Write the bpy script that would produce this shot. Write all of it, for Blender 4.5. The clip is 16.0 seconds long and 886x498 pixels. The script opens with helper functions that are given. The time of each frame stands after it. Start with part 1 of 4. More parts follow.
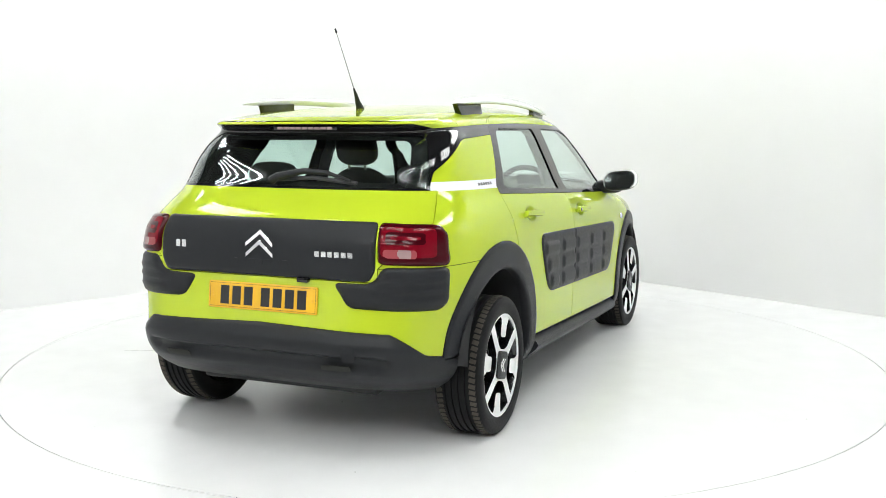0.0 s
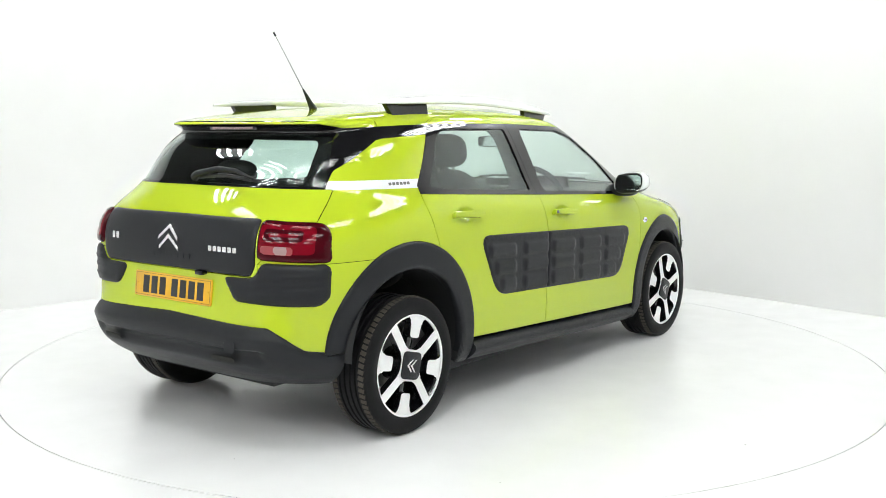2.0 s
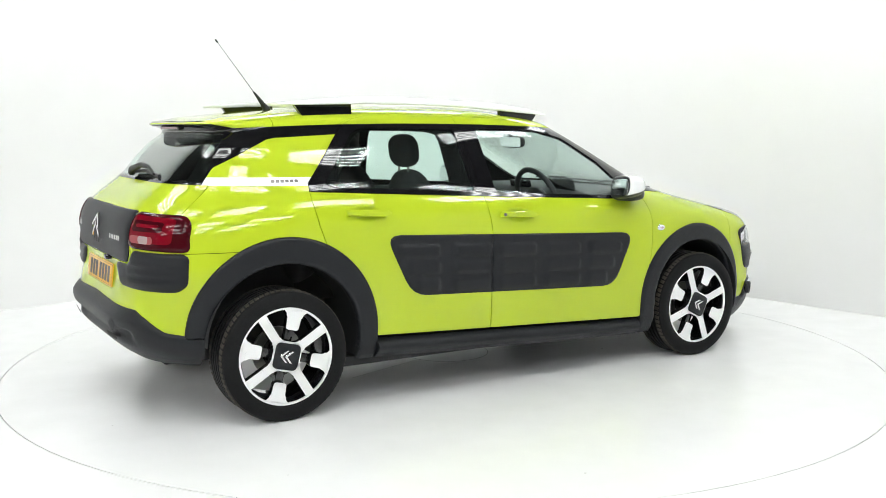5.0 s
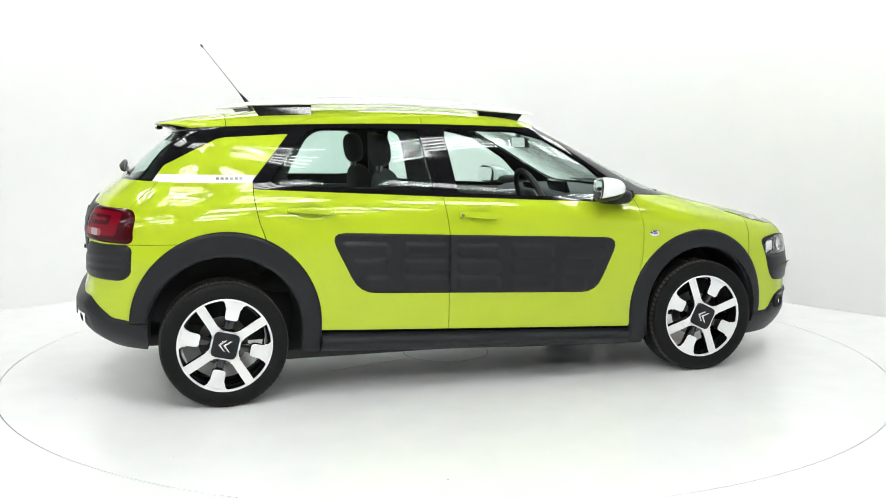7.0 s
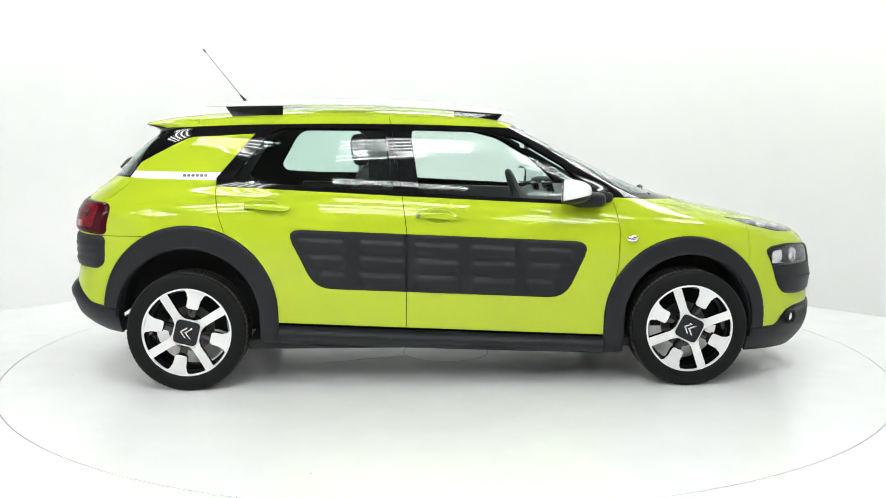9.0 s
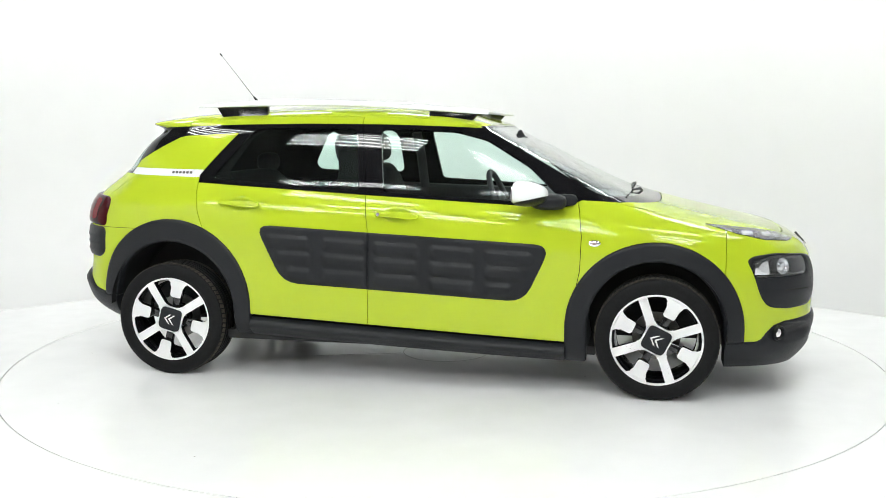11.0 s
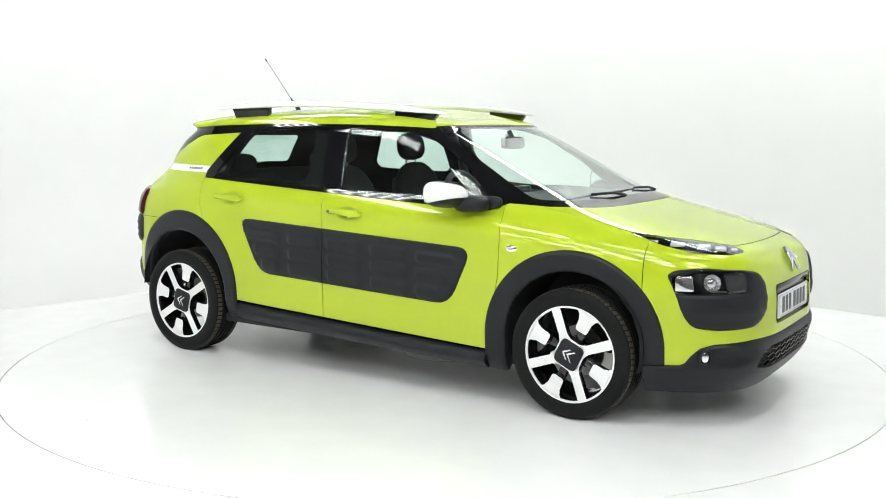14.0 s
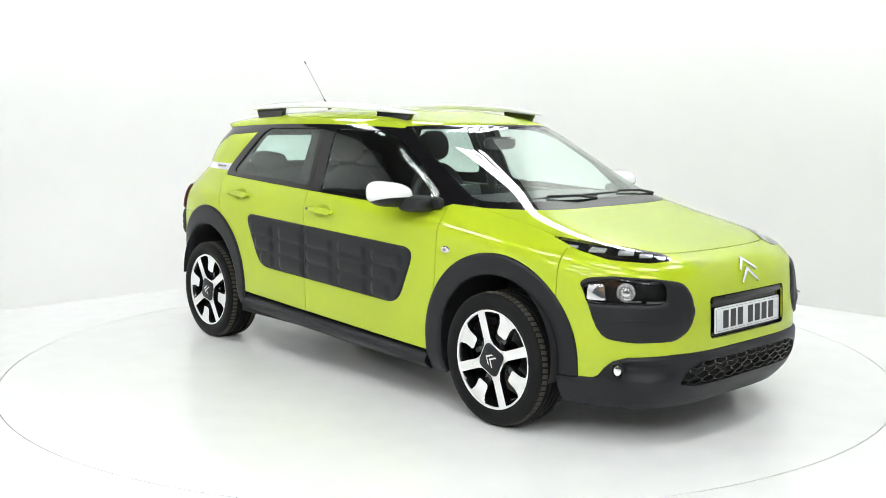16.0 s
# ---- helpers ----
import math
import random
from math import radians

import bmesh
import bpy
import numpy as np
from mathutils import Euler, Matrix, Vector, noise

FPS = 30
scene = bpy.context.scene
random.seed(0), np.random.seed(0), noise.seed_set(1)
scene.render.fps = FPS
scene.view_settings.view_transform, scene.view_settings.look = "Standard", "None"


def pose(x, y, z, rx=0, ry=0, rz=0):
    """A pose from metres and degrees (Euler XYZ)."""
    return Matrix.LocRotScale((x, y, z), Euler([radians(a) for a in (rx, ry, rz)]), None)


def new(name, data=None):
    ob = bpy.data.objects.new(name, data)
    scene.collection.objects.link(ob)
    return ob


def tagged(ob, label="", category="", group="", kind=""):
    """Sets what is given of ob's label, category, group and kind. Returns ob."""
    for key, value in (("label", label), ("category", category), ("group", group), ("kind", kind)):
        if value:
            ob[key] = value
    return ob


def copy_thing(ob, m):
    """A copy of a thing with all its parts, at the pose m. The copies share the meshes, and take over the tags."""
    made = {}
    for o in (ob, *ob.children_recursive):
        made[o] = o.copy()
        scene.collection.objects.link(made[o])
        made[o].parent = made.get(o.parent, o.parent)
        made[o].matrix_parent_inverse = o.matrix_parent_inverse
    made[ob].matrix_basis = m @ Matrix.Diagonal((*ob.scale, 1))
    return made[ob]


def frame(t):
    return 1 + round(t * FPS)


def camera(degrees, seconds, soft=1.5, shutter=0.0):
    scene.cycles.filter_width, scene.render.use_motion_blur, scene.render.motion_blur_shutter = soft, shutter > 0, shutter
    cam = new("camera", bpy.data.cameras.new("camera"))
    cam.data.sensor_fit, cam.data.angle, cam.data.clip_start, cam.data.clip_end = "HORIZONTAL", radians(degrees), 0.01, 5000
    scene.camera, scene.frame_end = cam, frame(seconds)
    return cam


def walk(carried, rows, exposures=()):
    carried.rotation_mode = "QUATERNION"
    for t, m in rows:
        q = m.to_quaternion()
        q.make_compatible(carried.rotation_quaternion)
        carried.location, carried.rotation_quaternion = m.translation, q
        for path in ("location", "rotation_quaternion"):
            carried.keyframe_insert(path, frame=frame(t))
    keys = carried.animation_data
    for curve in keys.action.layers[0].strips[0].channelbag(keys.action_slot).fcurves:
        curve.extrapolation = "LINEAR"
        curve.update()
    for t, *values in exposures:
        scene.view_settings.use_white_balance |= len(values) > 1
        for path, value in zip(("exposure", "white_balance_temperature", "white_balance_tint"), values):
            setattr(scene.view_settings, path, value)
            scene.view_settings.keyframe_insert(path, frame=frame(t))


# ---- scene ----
# The camera stands still before a turntable.
EXPOSURE = -0.34
cam = camera(48.29, 16.0, soft=0.9)
EYE = pose(0, -5.844, 1.355, 82.871, 0, 0.163)
walk(cam, [(0, EYE), (16, EYE)], exposures=[(0, EXPOSURE), (16, EXPOSURE)])
# ---- light: white studio under rows of tube lamps; the dim world only fills the hall's upper end ----
world = bpy.data.worlds.new("world")
world.use_nodes = True
world.node_tree.nodes["Background"].inputs[0].default_value = (0.9, 0.95, 1.0, 1)
world.node_tree.nodes["Background"].inputs[1].default_value = 0.3
scene.world = world
TUBE_STRENGTH = 42.0


# ---- materials ----
def material(name, color, rough=0.5, metal=0.0, grain=0.0, grain_size=60.0, bump=0.0, bump_size=200.0, coat=0.0, spread=0.08, **extra):
    """A principled material with variation at two scales, in metres, and fine relief."""
    m = bpy.data.materials.new(name)
    m.use_nodes = True
    nodes, links = m.node_tree.nodes, m.node_tree.links
    b = nodes["Principled BSDF"]
    b.inputs["Base Color"].default_value = (*color, 1)
    b.inputs["Roughness"].default_value = rough
    b.inputs["Metallic"].default_value = metal
    b.inputs["Coat Weight"].default_value = coat
    b.inputs["Coat Roughness"].default_value = 0.03
    for key, value in extra.items():
        b.inputs[key.replace("_", " ")].default_value = value
    where = nodes.new("ShaderNodeTexCoord")
    if grain > 0:
        total = None
        for size, share in ((grain_size, 0.6), (grain_size / 14, 0.4)):
            n = nodes.new("ShaderNodeTexNoise")
            n.inputs["Scale"].default_value, n.inputs["Detail"].default_value = size, 5
            links.new(where.outputs["Object"], n.inputs["Vector"])
            mul = nodes.new("ShaderNodeMath")
            mul.operation = "MULTIPLY"
            mul.inputs[1].default_value = share
            links.new(n.outputs["Fac"], mul.inputs[0])
            if total is None:
                total = mul
            else:
                add = nodes.new("ShaderNodeMath")
                links.new(total.outputs[0], add.inputs[0])
                links.new(mul.outputs[0], add.inputs[1])
                total = add
        ramp = nodes.new("ShaderNodeValToRGB")
        ramp.color_ramp.elements[0].position, ramp.color_ramp.elements[1].position = 0.3, 0.7
        ramp.color_ramp.elements[0].color = (*[c * (1 - grain) for c in color], 1)
        ramp.color_ramp.elements[1].color = (*[min(1, c * (1 + grain)) for c in color], 1)
        links.new(total.outputs[0], ramp.inputs[0])
        links.new(ramp.outputs[0], b.inputs["Base Color"])
        span = nodes.new("ShaderNodeMapRange")
        span.inputs["To Min"].default_value = max(0.01, rough - spread)
        span.inputs["To Max"].default_value = min(1, rough + spread)
        links.new(total.outputs[0], span.inputs["Value"])
        links.new(span.outputs[0], b.inputs["Roughness"])
    if bump > 0:
        n = nodes.new("ShaderNodeTexNoise")
        n.inputs["Scale"].default_value, n.inputs["Detail"].default_value = bump_size, 3
        links.new(where.outputs["Object"], n.inputs["Vector"])
        k = nodes.new("ShaderNodeBump")
        k.inputs["Strength"].default_value, k.inputs["Distance"].default_value = bump, 0.002
        links.new(n.outputs["Fac"], k.inputs["Height"])
        links.new(k.outputs[0], b.inputs["Normal"])
    return m


def glass_pane(name, tint, rough=0.0):
    m = bpy.data.materials.new(name)
    m.use_nodes = True
    b = m.node_tree.nodes["Principled BSDF"]
    b.inputs["Base Color"].default_value = (*tint, 1)
    b.inputs["Roughness"].default_value = rough
    b.inputs["Transmission Weight"].default_value = 1.0
    b.inputs["IOR"].default_value = 1.45
    return m


def glow(name, color, strength):
    m = bpy.data.materials.new(name)
    m.use_nodes = True
    b = m.node_tree.nodes["Principled BSDF"]
    b.inputs["Emission Color"].default_value = (*color, 1)
    b.inputs["Emission Strength"].default_value = strength
    return m


WALL = material("white_wall_paint", (0.775, 0.773, 0.772), 0.55, grain=0.015, grain_size=3, bump=0.05, bump_size=90)
FLOOR = material("white_gloss_floor", (0.905, 0.905, 0.91), 0.24, grain=0.02, grain_size=6, bump=0.02, bump_size=60, spread=0.06)
TABLE_TOP = material("white_turntable_paint", (0.905, 0.905, 0.91), 0.22, grain=0.025, grain_size=5, bump=0.02, bump_size=60, spread=0.06)


def add_specks(m):
    """Sparse dark specks and scuffs on a painted floor."""
    nodes, links = m.node_tree.nodes, m.node_tree.links
    b = nodes["Principled BSDF"]
    base = b.inputs["Base Color"].links[0].from_socket
    where = nodes.new("ShaderNodeTexCoord")
    cells = nodes.new("ShaderNodeTexVoronoi")
    cells.inputs["Scale"].default_value = 5.0
    near = nodes.new("ShaderNodeMath")
    near.operation, near.inputs[1].default_value = "LESS_THAN", 0.022
    pick = nodes.new("ShaderNodeTexNoise")
    pick.inputs["Scale"].default_value = 1.7
    some = nodes.new("ShaderNodeMath")
    some.operation, some.inputs[1].default_value = "GREATER_THAN", 0.52
    hit = nodes.new("ShaderNodeMath")
    hit.operation = "MULTIPLY"
    mix = nodes.new("ShaderNodeMix")
    mix.data_type = "RGBA"
    mix.inputs["B"].default_value = (0.45, 0.44, 0.42, 1)
    links.new(where.outputs["Object"], cells.inputs["Vector"])
    links.new(where.outputs["Object"], pick.inputs["Vector"])
    links.new(cells.outputs["Distance"], near.inputs[0])
    links.new(pick.outputs["Fac"], some.inputs[0])
    links.new(near.outputs[0], hit.inputs[0])
    links.new(some.outputs[0], hit.inputs[1])
    links.new(hit.outputs[0], mix.inputs["Factor"])
    links.new(base, mix.inputs["A"])
    links.new(mix.outputs["Result"], b.inputs["Base Color"])


add_specks(TABLE_TOP)
GREY = material("grey_hall_wall", (0.06, 0.06, 0.058), 0.7, grain=0.3, grain_size=4)
HOUSING = material("dark_lamp_tray", (0.05, 0.05, 0.05), 0.7, grain=0.1)
CEILING = material("dark_hall_ceiling", (0.07, 0.07, 0.07), 0.8, grain=0.2, grain_size=3)
WOOD = material("brown_board", (0.22, 0.12, 0.05), 0.6, grain=0.3, grain_size=8)
PAINT = material("lime_yellow_paint", (0.44, 0.555, 0.024), 0.35, grain=0.012, grain_size=40, coat=1.0, spread=0.02, Specular_IOR_Level=0.0)
PLASTIC = material("charcoal_plastic", (0.0125, 0.0137, 0.0162), 0.42, grain=0.12, grain_size=300, bump=0.25, bump_size=900, Specular_IOR_Level=0.27)
GLOSS = material("gloss_black_trim", (0.005, 0.005, 0.006), 0.05, grain=0.05, grain_size=30, spread=0.01)
TRIM = material("matt_black_cabin_lining", (0.006, 0.006, 0.006), 0.9, Specular_IOR_Level=0.02)
GAP = material("dark_joint", (0.01, 0.011, 0.008), 0.8)
RUBBER = material("tyre_rubber", (0.008, 0.008, 0.0085), 0.55, grain=0.25, grain_size=90, bump=0.2, bump_size=500, Specular_IOR_Level=0.15)
TREAD = material("worn_tread_rubber", (0.055, 0.048, 0.038), 0.85, grain=0.3, grain_size=60, bump=0.3, bump_size=300)
ROD = material("grey_aerial_rod", (0.20, 0.20, 0.205), 0.4, grain=0.1)
ALLOY = material("machined_alloy", (0.9, 0.9, 0.9), 0.3, metal=0.4, grain=0.04, grain_size=200)
RIM_BLACK = material("gloss_black_rim", (0.007, 0.007, 0.008), 0.12, grain=0.05, grain_size=60, coat=0.6)
METAL = material("brushed_steel", (0.18, 0.177, 0.17), 0.35, metal=1.0, grain=0.15, grain_size=120)
CHROME = material("chrome", (0.85, 0.85, 0.86), 0.06, metal=1.0)
WHITE = material("white_gloss_paint", (0.85, 0.86, 0.87), 0.2, grain=0.01, coat=1.0)
PLATE_Y = material("yellow_plate", (0.75, 0.42, 0.02), 0.3, grain=0.04, grain_size=80)
PLATE_W = material("white_plate", (0.72, 0.74, 0.76), 0.3, grain=0.04, grain_size=80)
INK = material("black_ink", (0.015, 0.015, 0.018), 0.4)
TAIL_RED = material("red_lens", (0.16, 0.003, 0.010), 0.08, Specular_IOR_Level=0.18)
TAIL_DARK = material("dark_red_lens", (0.045, 0.002, 0.005), 0.08, Specular_IOR_Level=0.18)
TAIL_PINK = material("pink_lens", (0.30, 0.06, 0.07), 0.1)
LENS_CLEAR = material("clear_reversing_lens", (0.34, 0.24, 0.24), 0.12)
CLOTH = material("dark_seat_cloth", (0.012, 0.012, 0.013), 0.9, grain=0.3, grain_size=200, bump=0.4, bump_size=700)
CABIN = material("cabin_plastic", (0.014, 0.0145, 0.016), 0.65, grain=0.2, grain_size=100)
GLASS = glass_pane("tinted_window_glass", (0.88, 0.985, 0.945))
GLASS_DARK = glass_pane("rear_window_glass", (0.80, 0.94, 0.89))
LAMP_GLASS = glass_pane("clear_lamp_cover", (0.97, 0.98, 1.0))
LED = material("bright_lamp_block", (0.9, 0.91, 0.93), 0.2, coat=1.0)
SILVER = material("satin_silver", (0.75, 0.75, 0.76), 0.25, metal=0.85, grain=0.03, grain_size=80)
TUBE = glow("tube_light", (0.97, 1.0, 0.985), TUBE_STRENGTH)


# ---- mesh helpers ----
def part(name, bm, mat, parent=None, label="", smooth=True):
    """Links a bmesh as one mesh object under a thing or part."""
    me = bpy.data.meshes.new(name)
    bm.to_mesh(me)
    bm.free()
    for m in mat if isinstance(mat, (list, tuple)) else (mat,):
        me.materials.append(m)
    if smooth:
        me.shade_smooth()
        me.set_sharp_from_angle(angle=radians(38))
    ob = new(name, me)
    ob.parent = parent
    return tagged(ob, label)


def raw(name, verts, faces, mat, parent=None, label=""):
    me = bpy.data.meshes.new(name)
    me.from_pydata([tuple(map(float, v)) for v in verts], [], [tuple(map(int, f)) for f in faces])
    me.validate()
    me.materials.append(mat)
    me.shade_smooth()
    me.set_sharp_from_angle(angle=radians(40))
    ob = new(name, me)
    ob.parent = parent
    return tagged(ob, label)


def thing(name, label, category, group="", m=None):
    ob = new(name)
    ob.empty_display_size = 0.1
    if m is not None:
        ob.matrix_basis = m
    return tagged(ob, label, category, group)


def box(bm, size, m=None, bevel=0.0, seg=2):
    """Adds a box with rounded edges to bm."""
    made = bmesh.ops.create_cube(bm, size=1, matrix=(m or Matrix()) @ Matrix.Diagonal((*size, 1)))
    if bevel:
        edges = list({e for v in made["verts"] for e in v.link_edges})
        bmesh.ops.bevel(bm, geom=edges, offset=bevel, segments=seg, affect="EDGES", profile=0.5)
    return bm


def tube(bm, points, radius, sides=10, taper=None):
    """Sweeps a round bar along points; taper: the end's radius."""
    pts = [Vector(p) for p in points]
    rings = []
    for i, p in enumerate(pts):
        d = (pts[min(i + 1, len(pts) - 1)] - pts[max(i - 1, 0)]).normalized()
        a = d.orthogonal().normalized() if i == 0 else (a - d * a.dot(d)).normalized()
        c = d.cross(a)
        r = radius if taper is None else radius + (taper - radius) * i / (len(pts) - 1)
        rings.append([bm.verts.new(p + (a * math.cos(k) + c * math.sin(k)) * r) for k in np.arange(sides) * 2 * math.pi / sides])
    for u, w in zip(rings, rings[1:]):
        for i in range(sides):
            bm.faces.new((u[i], u[(i + 1) % sides], w[(i + 1) % sides], w[i]))
    bm.faces.new(rings[0][::-1])
    bm.faces.new(rings[-1])
    return bm


def lathe(bm, profile, steps=64, m=None):
    """Turns a closed profile of (radius, along) round the y axis."""
    rings = [[bm.verts.new((m or Matrix()) @ Vector((r * math.cos(a), y, r * math.sin(a)))) for r, y in profile] for a in np.arange(steps) * 2 * math.pi / steps]
    n = len(profile)
    for i in range(steps):
        u, w = rings[i], rings[(i + 1) % steps]
        for k in range(n):
            bm.faces.new((u[k], u[(k + 1) % n], w[(k + 1) % n], w[k]))
    return bm


def slab(bm, outline, depth, m=None, bevel=0.0, seg=2):
    """A plate with the given (u, v) outline, from depth 0 to depth along the third axis, its front edge rounded."""
    m = m or Matrix()
    low = [bm.verts.new(m @ Vector((u, v, 0))) for u, v in outline]
    top = [bm.verts.new(m @ Vector((u, v, depth))) for u, v in outline]
    n = len(outline)
    front = bm.faces.new(top)
    bm.faces.new(low[::-1])
    for i in range(n):
        bm.faces.new((low[i], low[(i + 1) % n], top[(i + 1) % n], top[i]))
    if bevel:
        bmesh.ops.bevel(bm, geom=list(front.edges), offset=bevel, segments=seg, affect="EDGES", profile=0.5)
    return bm


def rounded(points, radius, steps=5):
    """The polygon with its corners rounded."""
    out, n = [], len(points)
    for i in range(n):
        a, b, c = (np.array(points[(i + k) % n], float) for k in (-1, 0, 1))
        u, w = a - b, c - b
        r = min(radius, np.linalg.norm(u) * 0.45, np.linalg.norm(w) * 0.45)
        p, q = b + u / np.linalg.norm(u) * r, b + w / np.linalg.norm(w) * r
        for k in np.linspace(0, 1, steps):
            out.append(tuple((1 - k)**2 * p + 2 * k * (1 - k) * b + k * k * q))
    return out
# ---- the studio ----
RIM = 2.483
HALL = 6.4          # half width of the hall
TOP = 3.8           # ceiling


def sweep_wall():
    """The white backdrop: from the angled wall round a wide bend to the far side, curving into the floor."""
    centre, radius = Vector((-0.737, 2.432)), 2.0
    plan = [(centre + Vector((math.cos(a), math.sin(a))) * radius, Vector((-math.cos(a), -math.sin(a)))) for a in np.linspace(radians(41.5), radians(132), 30)]
    end, inward = plan[-1]
    along = Vector((inward.y, -inward.x)) * -1
    if along.x > 0:
        along = -along
    plan += [(end + along * d, inward) for d in (1.5, 3.0, 4.5, 6.2)]
    bm = bmesh.new()
    rows = []
    for i, (p, n) in enumerate(plan):
        k = min(1, i / 25)
        cove = 0.02 + 1.1 * k * k * (3 - 2 * k)
        prof = [(cove * (1 - math.sin(q)), cove * (1 - math.cos(q))) for q in np.linspace(0, math.pi / 2, 16)]
        prof += [(0, TOP), (-0.12, TOP), (-0.12, -0.06), (prof[0][0], -0.06)]
        rows.append([bm.verts.new((p.x + n.x * u, p.y + n.y * u, z)) for u, z in prof])
    for a, b in zip(rows, rows[1:]):
        for i in range(len(a)):
            j = (i + 1) % len(a)
            bm.faces.new((a[i], a[j], b[j], b[i]))
    bmesh.ops.recalc_face_normals(bm, faces=bm.faces)
    tagged(part("wall_north", bm, WALL), "white studio backdrop curving round and into the floor", "wall", kind="structure")


def studio():
    bm = bmesh.new()
    steps = 128
    ring = [(math.cos(a), math.sin(a)) for a in np.arange(steps) * 2 * math.pi / steps]
    inner = [bm.verts.new((c * (RIM + 0.0035), s * (RIM + 0.0035), 0)) for c, s in ring]
    low = [bm.verts.new((c * (RIM + 0.0035), s * (RIM + 0.0035), -0.05)) for c, s in ring]
    outer = []
    for c, s in ring:
        k = 9.0 / max(abs(c), abs(s))
        outer.append(bm.verts.new((c * k, s * k, 0)))
    for i in range(steps):
        j = (i + 1) % steps
        bm.faces.new((inner[i], outer[i], outer[j], inner[j]))
        bm.faces.new((low[i], inner[i], inner[j], low[j]))
    tagged(part("floor", bm, FLOOR, smooth=False), "glossy white painted studio floor round the turntable", "floor", kind="structure")
    bm = bmesh.new()
    box(bm, (19, 19, 0.05), pose(0, 0, -0.09))
    tagged(part("floor_base", bm, GAP, smooth=False), "dark pit below the turntable's gap", "floor", kind="structure")
    # right wall, set at an angle, meets the floor in a plain joint
    def wall(name, a, b, mat, label, cove=0.0, high=TOP):
        a, b = Vector((*a, 0)), Vector((*b, 0))
        d = (b - a).normalized()
        n = Vector((-d.y, d.x, 0))
        prof = [(0, 0)]
        if cove:
            prof = [(cove * (1 - math.sin(k)), cove * (1 - math.cos(k))) for k in np.linspace(0, math.pi / 2, 16)]
        prof += [(0, high), (-0.12, high), (-0.12, -0.06), (prof[0][0], -0.06)]
        bm = bmesh.new()
        u = [bm.verts.new(a + n * p + Vector((0, 0, q))) for p, q in prof]
        w = [bm.verts.new(b + n * p + Vector((0, 0, q))) for p, q in prof]
        for i in range(len(prof)):
            j = (i + 1) % len(prof)
            bm.faces.new((u[i], w[i], w[j], u[j]))
        bm.faces.new(u)
        bm.faces.new(w[::-1])
        bmesh.ops.recalc_face_normals(bm, faces=bm.faces)
        ob = part(name, bm, mat)
        return tagged(ob, label, "wall", kind="structure")
    wall("wall_east", (5.9, -2.05), (0.76, 3.757), WALL, "white painted studio wall meeting the floor at an angle")
    sweep_wall()
    # unseen side walls, added in white so they bounce light onto the floor
    wall("wall_hall_west", (-6.4, -0.2), (-6.4, -8.5), WALL, "unseen hall side wall, added in white to bounce light onto the floor")
    wall("wall_hall_east", (6.2, -8.5), (6.2, -2.2), WALL, "unseen hall side wall, added in white to bounce light onto the floor")
    wall("wall_south", (-6.6, -8.4), (6.4, -8.4), GREY, "grey hall wall opposite the studio")
    for k in range(9):
        bm = bmesh.new()
        box(bm, (0.42, 0.04, 1.5), pose(-3.9 + 0.44 * k, -8.35, 2.9), 0.01)
        board = part("wall_board", bm, WOOD, bpy.data.objects["wall_south"])
    bm = bmesh.new()
    box(bm, (14, 14.5, 0.1), pose(0, -1.9, TOP + 0.05))
    tagged(part("ceiling", bm, CEILING, smooth=False), "dark grey hall ceiling", "ceiling", kind="structure")
    # ceiling lamps: fittings of five bare tubes each
    first = thing("ceiling_light", "dark ceiling fitting with five bare fluorescent tubes", "ceiling light", "tube lamps under the ceiling")
    bm = bmesh.new()
    box(bm, (1.34, 0.66, 0.06), pose(0, 0, 0.07), 0.01)
    part("housing", bm, HOUSING, first, "dark grey tray behind the tubes")
    for k in range(5):
        bm = bmesh.new()
        tube(bm, [(-0.62, -0.25 + 0.125 * k, 0), (0.62, -0.25 + 0.125 * k, 0)], 0.015, 8)
        part("tube", bm, TUBE, first)
    # a ring of fittings round the turntable, and three rows over the hall before it
    spots = []
    for k in range(10):
        a = radians(-90 + 36 * k)
        r = 3.05 - 0.55 * max(0, math.cos(a - radians(41)))**4
        spots.append((r * math.cos(a), r * math.sin(a), math.degrees(a) + 90))
    # unseen hall rows, filled out to three to brighten the floor and car
    spots += [(x, y, 0) for y in (-4.5, -5.9, -7.3) for x in (-4.6, -2.4, -0.2, 2.0)]
    first.matrix_basis = pose(*spots[0][:2], TOP - 0.12, 0, 0, spots[0][2])
    for x, y, a in spots[1:]:
        copy_thing(first, pose(x, y, TOP - 0.12, 0, 0, a))


studio()


